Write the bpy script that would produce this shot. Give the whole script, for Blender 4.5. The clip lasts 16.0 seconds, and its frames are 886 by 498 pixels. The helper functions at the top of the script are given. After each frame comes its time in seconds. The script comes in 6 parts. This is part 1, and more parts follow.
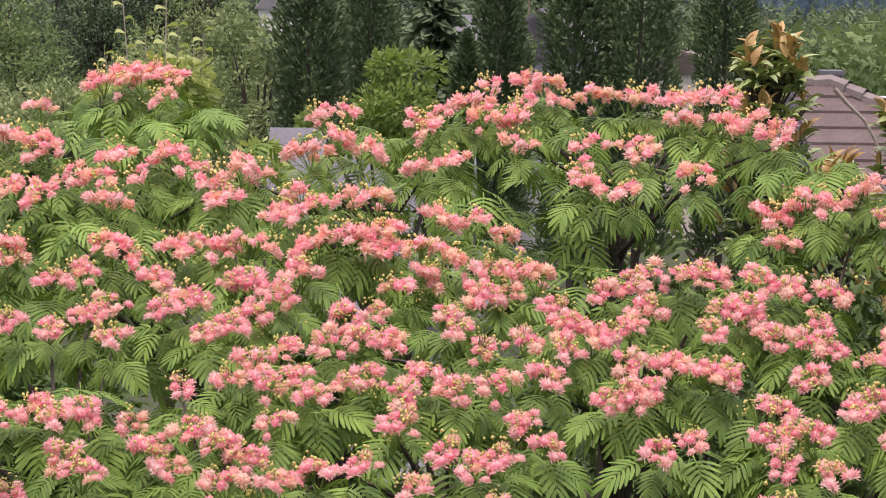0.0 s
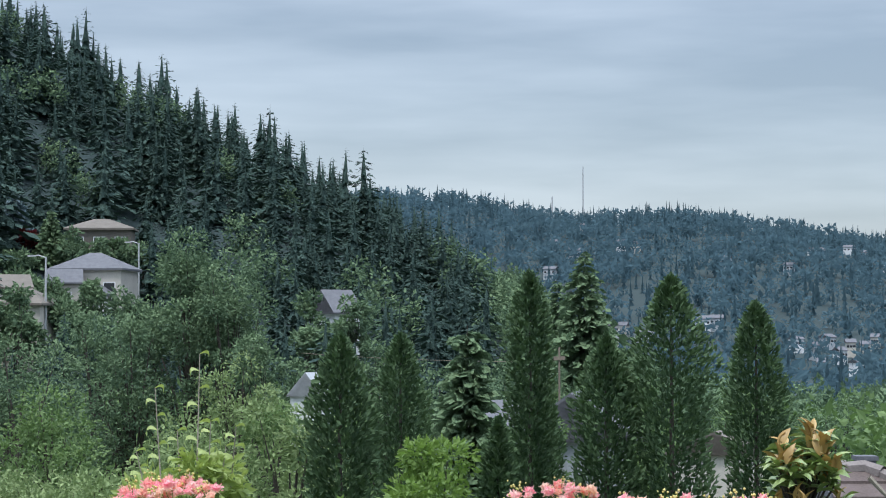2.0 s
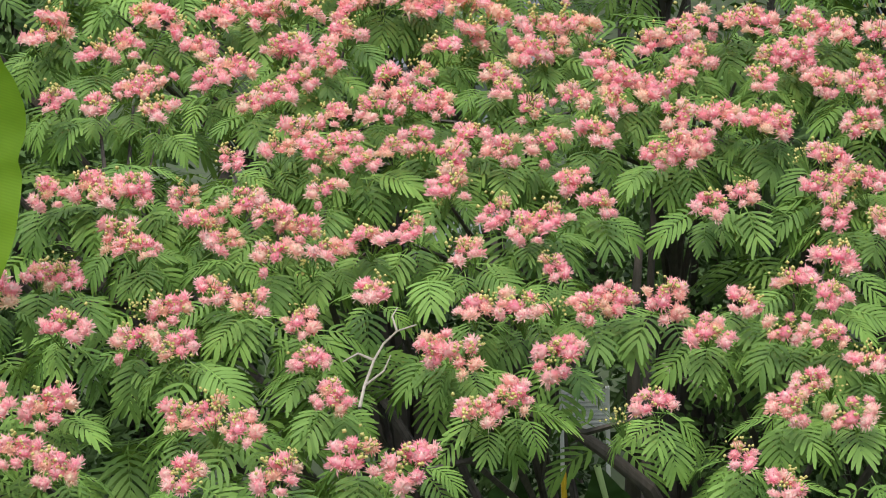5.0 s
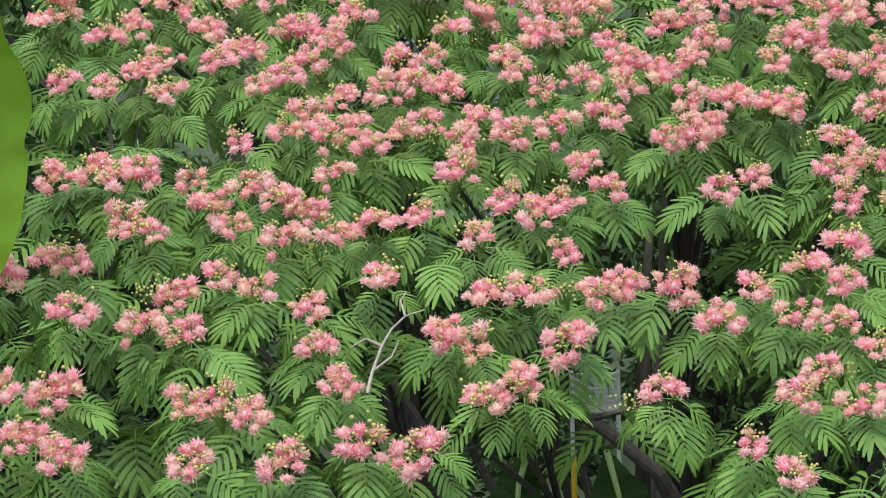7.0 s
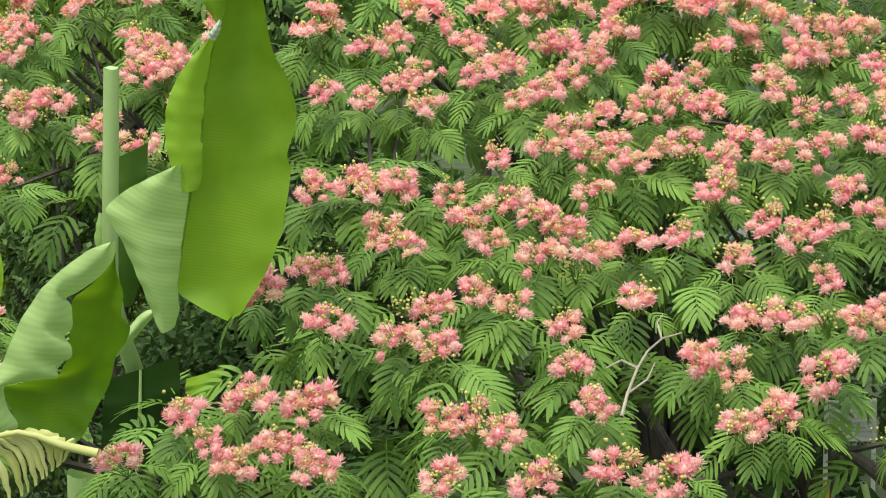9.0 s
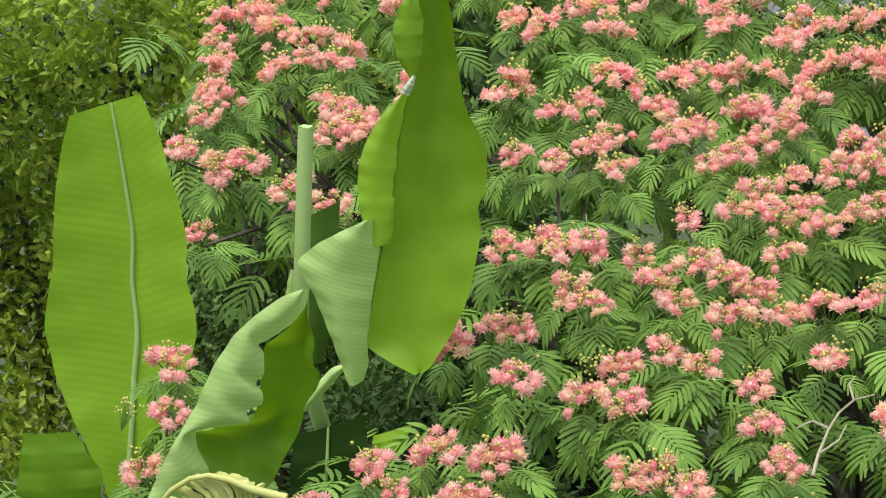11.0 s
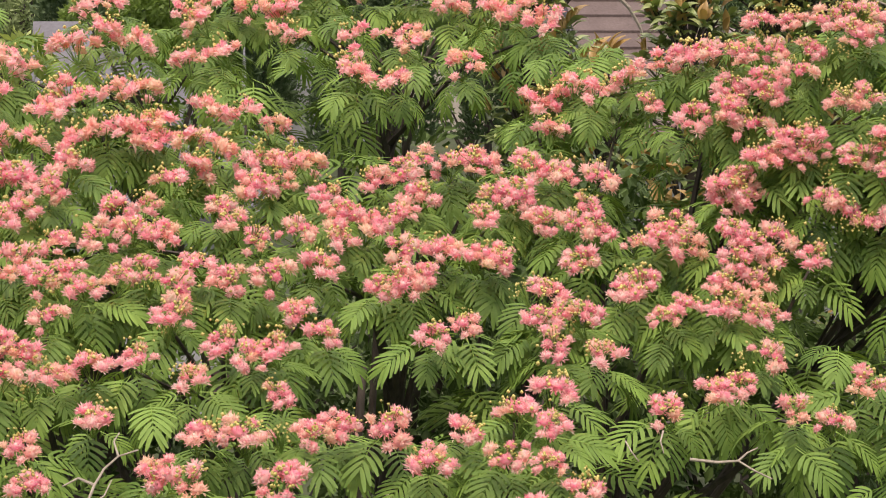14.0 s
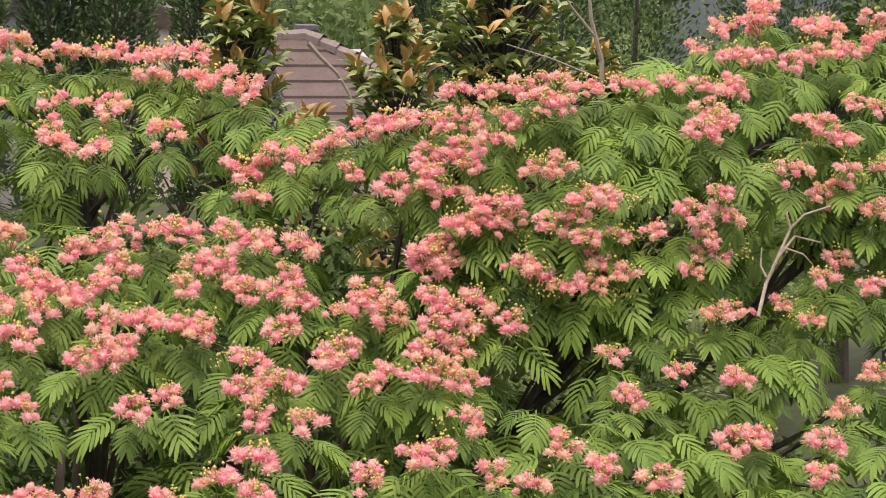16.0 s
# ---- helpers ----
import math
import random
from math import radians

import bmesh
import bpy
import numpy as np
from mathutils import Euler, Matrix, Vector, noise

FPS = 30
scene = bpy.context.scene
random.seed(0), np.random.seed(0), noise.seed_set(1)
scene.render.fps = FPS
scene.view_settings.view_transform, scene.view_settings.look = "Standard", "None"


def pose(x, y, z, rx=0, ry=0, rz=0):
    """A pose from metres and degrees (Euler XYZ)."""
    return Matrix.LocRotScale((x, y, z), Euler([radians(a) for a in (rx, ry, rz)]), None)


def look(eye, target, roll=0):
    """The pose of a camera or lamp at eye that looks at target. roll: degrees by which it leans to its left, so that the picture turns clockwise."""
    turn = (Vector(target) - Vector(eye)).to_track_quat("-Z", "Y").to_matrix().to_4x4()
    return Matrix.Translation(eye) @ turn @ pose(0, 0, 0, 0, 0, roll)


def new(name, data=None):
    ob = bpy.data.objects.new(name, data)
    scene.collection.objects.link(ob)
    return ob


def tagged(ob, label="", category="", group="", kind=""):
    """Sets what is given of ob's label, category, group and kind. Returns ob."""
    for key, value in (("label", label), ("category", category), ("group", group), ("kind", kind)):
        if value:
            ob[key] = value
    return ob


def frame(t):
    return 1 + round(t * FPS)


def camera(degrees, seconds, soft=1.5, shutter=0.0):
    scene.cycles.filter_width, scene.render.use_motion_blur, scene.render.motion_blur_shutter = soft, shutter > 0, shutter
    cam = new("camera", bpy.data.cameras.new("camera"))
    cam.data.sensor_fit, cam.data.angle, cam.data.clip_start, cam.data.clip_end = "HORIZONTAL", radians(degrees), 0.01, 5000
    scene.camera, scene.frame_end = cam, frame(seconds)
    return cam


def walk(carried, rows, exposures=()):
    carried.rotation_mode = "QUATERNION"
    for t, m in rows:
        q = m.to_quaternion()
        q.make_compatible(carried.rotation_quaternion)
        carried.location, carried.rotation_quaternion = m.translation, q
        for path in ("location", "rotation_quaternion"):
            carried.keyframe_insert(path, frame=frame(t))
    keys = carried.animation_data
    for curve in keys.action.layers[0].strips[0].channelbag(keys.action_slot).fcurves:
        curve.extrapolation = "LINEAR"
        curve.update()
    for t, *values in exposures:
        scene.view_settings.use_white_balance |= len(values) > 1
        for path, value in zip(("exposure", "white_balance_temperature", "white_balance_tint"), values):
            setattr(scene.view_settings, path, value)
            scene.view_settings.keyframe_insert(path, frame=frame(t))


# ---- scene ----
EYE = 5.2
cam = camera(24.0, 16.0, soft=1.05)
# seconds, x, y, z from the first eye, yaw, pitch, roll
ROWS = [
    (0.0, -0.005, -0.011, -0.044, -0.744, -8.258, 0.696),
    (0.5, 0.001, -0.007, -0.002, -0.455, -5.097, 0.173),
    (1.0, -0.002, 0.0, 0.023, -0.217, -1.81, 0.161),
    (1.5, -0.004, 0.001, 0.047, -0.001, 0.912, 0.054),
    (2.0, -0.006, 0.005, 0.059, 0.178, 2.225, -0.063),
    (2.5, -0.005, 0.002, 0.057, 0.356, 1.296, -0.33),
    (3.0, -0.005, -0.01, 0.037, 0.557, -1.957, -0.737),
    (3.5, 0.0, 0.019, 0.007, 0.752, -6.511, -1.464),
    (4.0, 0.013, 0.016, 0.025, 0.936, -11.0, -1.906),
    (4.5, 0.014, 0.024, 0.024, 0.945, -14.002, -1.969),
    (5.0, 0.016, 0.019, 0.023, 0.905, -15.526, -2.068),
    (5.2, 0.018, 0.02, 0.022, 0.889, -15.751, -2.024),
    (7.3, 0.034, 0.068, 0.035, 1.577, -16.197, -2.219),
    (7.5, 0.042, 0.072, 0.027, 1.856, -16.032, -2.237),
    (8.0, 0.008, 0.071, 0.013, 3.313, -15.785, -2.346),
    (8.5, 0.016, 0.084, 0.032, 5.946, -15.835, -2.337),
    (9.0, -0.015, 0.096, 0.05, 8.163, -15.722, -2.307),
    (9.5, -0.021, 0.109, 0.062, 10.74, -15.439, -2.649),
    (9.7, -0.014, 0.111, 0.062, 11.834, -15.252, -2.717),
    (10.7, -0.023, 0.077, -0.004, 13.6, -13.555, -2.7),
    (11.8, -0.032, 0.043, -0.069, 9.581, -11.857, -2.683),
    (12.0, -0.026, 0.04, -0.068, 8.15, -11.82, -2.419),
    (12.5, -0.034, 0.037, -0.054, 3.944, -11.88, -1.428),
    (13.0, -0.022, 0.027, -0.065, -0.488, -11.548, -1.03),
    (13.5, -0.017, -0.004, -0.065, -4.311, -11.332, -0.11),
    (14.0, -0.007, -0.03, -0.053, -7.124, -11.136, 0.635),
    (14.5, -0.005, -0.034, -0.054, -9.283, -10.662, 0.897),
    (15.0, -0.007, -0.048, -0.056, -11.341, -10.343, 1.11),
    (15.5, 0.01, -0.048, -0.051, -13.312, -9.907, 1.197),
    (16.0, 0.026, -0.058, -0.034, -15.038, -9.252, 1.367),
]
walk(cam, [(t, pose(x, y, EYE + z, 0, 0, yaw) @ pose(0, 0, 0, 90 + pitch) @ pose(0, 0, 0, 0, 0, roll))
           for t, x, y, z, yaw, pitch, roll in ROWS],
     exposures=[(0.0, 0.1, 7600, 32), (0.5, 0.16, 7700, 31), (1.0, 0.36, 7300, 23), (1.5, 0.38, 6600, 11), (2.0, 0.08, 6300, 8), (3.0, 0.05, 6600, 10), (3.5, 0.13, 8500, 11), (4.0, 0.03, 8800, 16), (4.5, 0.02, 7800, 12), (5.0, 0.02, 7000, 9), (7.5, 0.0, 6500, 6), (8.5, 0.1, 7500, 0), (9.5, 0.12, 7900, -3), (12.5, 0.12, 7900, 4), (14.5, 0.04, 8500, 27), (16.0, 0.06, 8500, 26)])

# ---- world and sun ----
SUN_UP, SUN_TURN = 70.0, 205.0


def overcast_world():
    w = bpy.data.worlds.new("overcast_sky")
    scene.world = w
    w.use_nodes = True
    n, l = w.node_tree.nodes, w.node_tree.links
    n.clear()
    out = n.new("ShaderNodeOutputWorld")
    sky = n.new("ShaderNodeTexSky")
    sky.sky_type, sky.sun_disc = "NISHITA", False
    sky.sun_elevation, sky.sun_rotation = radians(SUN_UP), radians(SUN_TURN)
    b1 = n.new("ShaderNodeBackground")
    b1.inputs[1].default_value = 0.05
    l.new(sky.outputs[0], b1.inputs[0])
    tc = n.new("ShaderNodeTexCoord")
    mp = n.new("ShaderNodeMapping")
    mp.inputs["Scale"].default_value = (2.2, 2.2, 15.0)
    l.new(tc.outputs["Generated"], mp.inputs[0])
    nz = n.new("ShaderNodeTexNoise")
    nz.inputs["Scale"].default_value, nz.inputs["Detail"].default_value = 1.6, 5.0
    nz.inputs["Roughness"].default_value = 0.5
    l.new(mp.outputs[0], nz.inputs["Vector"])
    ramp = n.new("ShaderNodeValToRGB")
    e = ramp.color_ramp.elements
    e[0].position, e[0].color = 0.36, (0.20, 0.232, 0.29, 1)
    e[1].position, e[1].color = 0.62, (0.375, 0.41, 0.475, 1)
    l.new(nz.outputs[0], ramp.inputs[0])
    sep = n.new("ShaderNodeSeparateXYZ")
    l.new(tc.outputs["Generated"], sep.inputs[0])
    up = n.new("ShaderNodeMapRange")
    up.inputs["From Min"].default_value, up.inputs["From Max"].default_value = 0.35, 0.95
    up.inputs["To Min"].default_value, up.inputs["To Max"].default_value = 1.0, 6.0
    l.new(sep.outputs[2], up.inputs[0])
    b2 = n.new("ShaderNodeBackground")
    l.new(ramp.outputs[0], b2.inputs[0])
    l.new(up.outputs[0], b2.inputs[1])
    add = n.new("ShaderNodeAddShader")
    l.new(b1.outputs[0], add.inputs[0])
    l.new(b2.outputs[0], add.inputs[1])
    l.new(add.outputs[0], out.inputs[0])


overcast_world()
sun = new("sun", bpy.data.lights.new("sun", "SUN"))
sun.data.energy, sun.data.angle, sun.data.color = 2.2, radians(18), (1.0, 0.96, 0.9)
a = radians(SUN_TURN)
sun.matrix_world = look((math.sin(a) * 30, math.cos(a) * 30, 30 * math.tan(radians(SUN_UP))), (0, 0, 0))


# ---- materials ----
def material(name):
    m = bpy.data.materials.new(name)
    m.use_nodes = True
    n, l = m.node_tree.nodes, m.node_tree.links
    n.clear()
    out = n.new("ShaderNodeOutputMaterial")
    p = n.new("ShaderNodeBsdfPrincipled")
    l.new(p.outputs[0], out.inputs[0])
    return m, n, l, p, out


def ramp_of(n, stops):
    r = n.new("ShaderNodeValToRGB")
    e = r.color_ramp.elements
    while len(e) < len(stops):
        e.new(0.5)
    for el, (pos, col) in zip(e, stops):
        el.position, el.color = pos, (*col, 1)
    return r


def attr(n, name):
    x = n.new("ShaderNodeAttribute")
    x.attribute_name = name
    return x


def leafy(name, dark, light, through_col, share=0.35, rough=0.55, grain=60.0, gloss=0.35, stripes=0.0, bump=0.0):
    """Foliage: colour runs from dark to light with each vertex's tone and a fine grain; part of the light shines
    through.
    """
    m, n, l, p, out = material(name)
    tone = attr(n, "tone")
    tc = n.new("ShaderNodeTexCoord")
    nz = n.new("ShaderNodeTexNoise")
    nz.inputs["Scale"].default_value, nz.inputs["Detail"].default_value = grain, 3
    l.new(tc.outputs["Object"], nz.inputs["Vector"])
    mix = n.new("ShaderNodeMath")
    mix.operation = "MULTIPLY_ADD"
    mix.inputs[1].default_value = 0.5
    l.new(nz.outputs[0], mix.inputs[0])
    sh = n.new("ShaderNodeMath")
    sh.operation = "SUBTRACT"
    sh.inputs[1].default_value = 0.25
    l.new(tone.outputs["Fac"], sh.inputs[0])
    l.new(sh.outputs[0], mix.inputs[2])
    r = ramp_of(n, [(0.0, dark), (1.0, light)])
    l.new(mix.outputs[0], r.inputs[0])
    col = r.outputs[0]
    if stripes:
        al = attr(n, "along")
        mu = n.new("ShaderNodeMath")
        mu.operation = "MULTIPLY"
        mu.inputs[1].default_value = stripes
        l.new(al.outputs["Fac"], mu.inputs[0])
        si = n.new("ShaderNodeMath")
        si.operation = "SINE"
        l.new(mu.outputs[0], si.inputs[0])
        mr = n.new("ShaderNodeMapRange")
        mr.inputs["From Min"].default_value, mr.inputs["To Min"].default_value = -1, 0.80
        fade = n.new("ShaderNodeMath")
        fade.operation = "MULTIPLY"
        l.new(si.outputs[0], fade.inputs[0])
        l.new(nz.outputs[0], fade.inputs[1])
        l.new(fade.outputs[0], mr.inputs[0])
        mm = n.new("ShaderNodeMix")
        mm.data_type, mm.blend_type = "RGBA", "MULTIPLY"
        mm.inputs[0].default_value = 1.0
        l.new(col, mm.inputs[6])
        l.new(mr.outputs[0], mm.inputs[7])
        col = mm.outputs[2]
    l.new(col, p.inputs["Base Color"])
    if stripes:
        rib = n.new("ShaderNodeBump")
        rib.inputs["Strength"].default_value, rib.inputs["Distance"].default_value = 0.14, 0.001
        l.new(fade.outputs[0], rib.inputs["Height"])
        l.new(rib.outputs[0], p.inputs["Normal"])
    if bump:
        fine = n.new("ShaderNodeTexNoise")
        fine.inputs["Scale"].default_value, fine.inputs["Detail"].default_value = grain * 2, 4
        l.new(tc.outputs["Object"], fine.inputs["Vector"])
        bp = n.new("ShaderNodeBump")
        bp.inputs["Strength"].default_value, bp.inputs["Distance"].default_value = 0.9, bump
        l.new(fine.outputs[0], bp.inputs["Height"])
        l.new(bp.outputs[0], p.inputs["Normal"])
    p.inputs["Roughness"].default_value = rough
    p.inputs["Specular IOR Level"].default_value = gloss
    tr = n.new("ShaderNodeBsdfTranslucent")
    tr.inputs[0].default_value = (*through_col, 1)
    ms = n.new("ShaderNodeMixShader")
    ms.inputs[0].default_value = share
    l.new(p.outputs[0], ms.inputs[1])
    l.new(tr.outputs[0], ms.inputs[2])
    l.new(ms.outputs[0], out.inputs[0])
    return m


def grainy(name, c1, c2, scale=8.0, fine=60.0, rough=0.85, bump=0.3, stretch=(1, 1, 1)):
    m, n, l, p, out = material(name)
    tc = n.new("ShaderNodeTexCoord")
    mp = n.new("ShaderNodeMapping")
    mp.inputs["Scale"].default_value = stretch
    l.new(tc.outputs["Object"], mp.inputs[0])
    a1, a2 = n.new("ShaderNodeTexNoise"), n.new("ShaderNodeTexNoise")
    a1.inputs["Scale"].default_value, a2.inputs["Scale"].default_value = scale, fine
    a1.inputs["Detail"].default_value = a2.inputs["Detail"].default_value = 4
    l.new(mp.outputs[0], a1.inputs["Vector"])
    l.new(mp.outputs[0], a2.inputs["Vector"])
    av = n.new("ShaderNodeMath")
    av.operation = "MULTIPLY_ADD"
    av.inputs[1].default_value = 0.5
    l.new(a1.outputs[0], av.inputs[0])
    hf = n.new("ShaderNodeMath")
    hf.operation = "MULTIPLY"
    hf.inputs[1].default_value = 0.5
    l.new(a2.outputs[0], hf.inputs[0])
    l.new(hf.outputs[0], av.inputs[2])
    r = ramp_of(n, [(0.32, c1), (0.68, c2)])
    l.new(av.outputs[0], r.inputs[0])
    l.new(r.outputs[0], p.inputs["Base Color"])
    p.inputs["Roughness"].default_value = rough
    b = n.new("ShaderNodeBump")
    b.inputs["Strength"].default_value, b.inputs["Distance"].default_value = bump, 0.01
    l.new(av.outputs[0], b.inputs["Height"])
    l.new(b.outputs[0], p.inputs["Normal"])
    return m


def filament_material():
    """Silky stamens: cream at the foot, turning rose towards the tip, each head with a shade of its own."""
    m, n, l, p, out = material("silk_stamens")
    al, tone = attr(n, "along"), attr(n, "tone")
    r1 = ramp_of(n, [(0.0, (0.92, 0.84, 0.62)), (0.3, (0.99, 0.80, 0.75)), (0.55, (0.98, 0.52, 0.56)), (0.8, (0.96, 0.33, 0.44)), (1.0, (0.92, 0.19, 0.37))])
    r2 = ramp_of(n, [(0.0, (0.88, 0.80, 0.50)), (0.35, (0.97, 0.76, 0.58)), (0.7, (0.94, 0.50, 0.40)), (1.0, (0.88, 0.31, 0.24))])
    l.new(al.outputs["Fac"], r1.inputs[0])
    l.new(al.outputs["Fac"], r2.inputs[0])
    mm = n.new("ShaderNodeMix")
    mm.data_type = "RGBA"
    l.new(tone.outputs["Fac"], mm.inputs[0])
    l.new(r1.outputs[0], mm.inputs[6])
    l.new(r2.outputs[0], mm.inputs[7])
    l.new(mm.outputs[2], p.inputs["Base Color"])
    p.inputs["Roughness"].default_value = 0.6
    p.inputs["Specular IOR Level"].default_value = 0.2
    tr = n.new("ShaderNodeBsdfTranslucent")
    l.new(mm.outputs[2], tr.inputs[0])
    ms = n.new("ShaderNodeMixShader")
    ms.inputs[0].default_value = 0.5
    l.new(p.outputs[0], ms.inputs[1])
    l.new(tr.outputs[0], ms.inputs[2])
    l.new(ms.outputs[0], out.inputs[0])
    return m


SILK = filament_material()
BUD = grainy("flower_buds", (0.38, 0.36, 0.09), (0.72, 0.62, 0.22), 40, 200, 0.6, 0.1)
MIMOSA = leafy("mimosa_leaf", (0.028, 0.082, 0.015), (0.235, 0.405, 0.080), (0.24, 0.40, 0.05), 0.14, 0.6, 9.0, 0.3)
BARK = grainy("dark_bark", (0.03, 0.026, 0.022), (0.10, 0.085, 0.07), 9, 50, 0.9, 0.6, (1, 1, 0.3))
TWIG = grainy("bare_twig_bark", (0.22, 0.19, 0.15), (0.42, 0.37, 0.30), 20, 90, 0.85, 0.3)
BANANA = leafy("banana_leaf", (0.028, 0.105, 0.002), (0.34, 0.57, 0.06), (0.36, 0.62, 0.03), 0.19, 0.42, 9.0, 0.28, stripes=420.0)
BANANA_PALE = leafy("banana_leaf_underside", (0.36, 0.56, 0.17), (0.58, 0.75, 0.34), (0.30, 0.52, 0.12), 0.3, 0.5, 6.0, 0.4, stripes=420.0)
WAXY = leafy("waxy_leaf_underside", (0.50, 0.60, 0.48), (0.72, 0.80, 0.70), (0.4, 0.5, 0.3), 0.2, 0.5, 6.0, 0.4, stripes=300.0)
# darker copy of the banana leaf, for leaves whose shade is put into colour
BANANA_SHADED = leafy("shaded_banana_leaf", (0.02, 0.06, 0.008), (0.07, 0.15, 0.022), (0.05, 0.11, 0.01), 0.15, 0.5, 9.0, 0.3, stripes=420.0)
STALK = leafy("pale_leaf_stalk", (0.36, 0.53, 0.20), (0.55, 0.70, 0.34), (0.3, 0.5, 0.12), 0.15, 0.45, 30.0, 0.4)
BANANA_DRY = leafy("dry_banana_leaf", (0.46, 0.50, 0.14), (0.84, 0.82, 0.40), (0.5, 0.5, 0.12), 0.3, 0.6, 8.0, 0.3)
CONIFER = leafy("conifer_needles", (0.038, 0.067, 0.060), (0.078, 0.124, 0.102), (0.03, 0.06, 0.03), 0.08, 0.8, 1.6, 0.1, bump=0.4)
CYPRESS = leafy("arborvitae_scales", (0.050, 0.095, 0.050), (0.165, 0.245, 0.118), (0.05, 0.10, 0.02), 0.15, 0.7, 5.0, 0.2)
WOODS = leafy("woodland_leaf", (0.088, 0.150, 0.066), (0.300, 0.420, 0.175), (0.12, 0.2, 0.055), 0.4, 0.7, 1.5, 0.15)
HILLWOOD = leafy("hillside_woodland_leaf", (0.080, 0.138, 0.086), (0.275, 0.385, 0.205), (0.10, 0.155, 0.09), 0.25, 0.8, 1.6, 0.1, bump=0.5)
BLUE_NEEDLES = leafy("blue_spruce_needles", (0.10, 0.15, 0.17), (0.20, 0.27, 0.30), (0.1, 0.15, 0.12), 0.08, 0.7, 1.2, 0.2)
HEDGE = leafy("hedge_leaf", (0.12, 0.19, 0.02), (0.46, 0.57, 0.10), (0.3, 0.42, 0.05), 0.25, 0.5, 9.0, 0.35)
# dark green leaf; under the mimosa its darkness also carries the crown's shade
DARK_SHRUB = leafy("dark_shrub_leaf", (0.028, 0.062, 0.020), (0.115, 0.195, 0.055), (0.06, 0.12, 0.02), 0.1, 0.65, 5.0, 0.25)
WILLOWY = leafy("grey_green_leaf", (0.165, 0.240, 0.105), (0.43, 0.54, 0.25), (0.16, 0.22, 0.085), 0.4, 0.7, 3.0, 0.15)
LIME = leafy("lime_leaf", (0.075, 0.14, 0.03), (0.25, 0.36, 0.10), (0.22, 0.36, 0.06), 0.35, 0.55, 5.0, 0.3)
PEAR = leafy("pear_leaf", (0.16, 0.25, 0.05), (0.48, 0.56, 0.22), (0.4, 0.5, 0.1), 0.35, 0.5, 7.0, 0.35)
# the blue in these leaf colours stands in for the haze of distance
FARWOOD_HAZED = leafy("hazed_ridge_woods", (0.090, 0.155, 0.185), (0.116, 0.188, 0.215), (0.115, 0.19, 0.22), 0.6, 0.9, 0.05, 0.05)
MAGNOLIA = leafy("magnolia_leaf", (0.10, 0.17, 0.05), (0.38, 0.46, 0.19), (0.2, 0.3, 0.05), 0.15, 0.3, 12.0, 0.6)
BRONZE = leafy("bronze_magnolia_leaf", (0.31, 0.19, 0.06), (0.62, 0.43, 0.17), (0.4, 0.22, 0.05), 0.2, 0.4, 12.0, 0.5)
GROUND = grainy("grass_and_soil", (0.022, 0.034, 0.013), (0.06, 0.082, 0.03), 0.15, 3.0, 0.95, 0.5)
gnode, glink = GROUND.node_tree.nodes, GROUND.node_tree.links
gbase = [q for q in gnode if q.type == "BSDF_PRINCIPLED"][0]
gcol = gbase.inputs["Base Color"].links[0].from_socket
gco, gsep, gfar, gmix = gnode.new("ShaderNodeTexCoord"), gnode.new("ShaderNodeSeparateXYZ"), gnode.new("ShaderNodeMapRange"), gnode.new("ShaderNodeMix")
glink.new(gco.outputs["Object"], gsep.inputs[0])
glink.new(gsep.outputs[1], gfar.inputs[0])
# farther off: dark forest floor, with a blue haze tint put into the colour
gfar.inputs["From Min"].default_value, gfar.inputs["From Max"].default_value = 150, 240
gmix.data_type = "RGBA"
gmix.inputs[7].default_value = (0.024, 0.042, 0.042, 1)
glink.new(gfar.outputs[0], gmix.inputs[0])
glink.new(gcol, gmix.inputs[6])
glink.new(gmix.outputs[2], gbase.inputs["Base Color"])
TILE = grainy("roof_tile", (0.085, 0.062, 0.055), (0.15, 0.115, 0.105), 3.0, 30, 0.85, 0.4)
TILE_CAP = grainy("ridge_tile", (0.17, 0.145, 0.135), (0.28, 0.245, 0.23), 3.0, 30, 0.85, 0.4)
SHINGLE = grainy("grey_shingle", (0.105, 0.108, 0.122), (0.175, 0.178, 0.195), 2.0, 30, 0.9, 0.4)
PALE_ROOF = grainy("pale_brown_roof", (0.14, 0.125, 0.105), (0.21, 0.185, 0.16), 1.0, 8, 0.9, 0.3)
CREAM = grainy("cream_siding", (0.50, 0.465, 0.41), (0.64, 0.60, 0.53), 1.0, 8, 0.8, 0.2)
WHITE = grainy("white_siding", (0.66, 0.67, 0.68), (0.80, 0.80, 0.80), 1.0, 8, 0.7, 0.2)
GREYWALL = grainy("grey_siding", (0.34, 0.36, 0.38), (0.48, 0.50, 0.52), 1.0, 8, 0.8, 0.2)
METAL = grainy("galvanised_metal", (0.40, 0.41, 0.42), (0.55, 0.56, 0.57), 4, 40, 0.45, 0.1)
TIMBER = grainy("grey_timber", (0.16, 0.13, 0.10), (0.28, 0.23, 0.18), 4, 40, 0.85, 0.3, (1, 1, 0.2))
REDLEAF = leafy("dark_red_leaf", (0.07, 0.012, 0.015), (0.17, 0.03, 0.035), (0.15, 0.02, 0.02), 0.2, 0.6, 1.5, 0.3)
YELLOW = grainy("yellow_plastic", (0.65, 0.42, 0.02), (0.80, 0.55, 0.04), 6, 60, 0.4, 0.05)
GLASS_DARK, gn, gl, gp, go = material("window_glass")
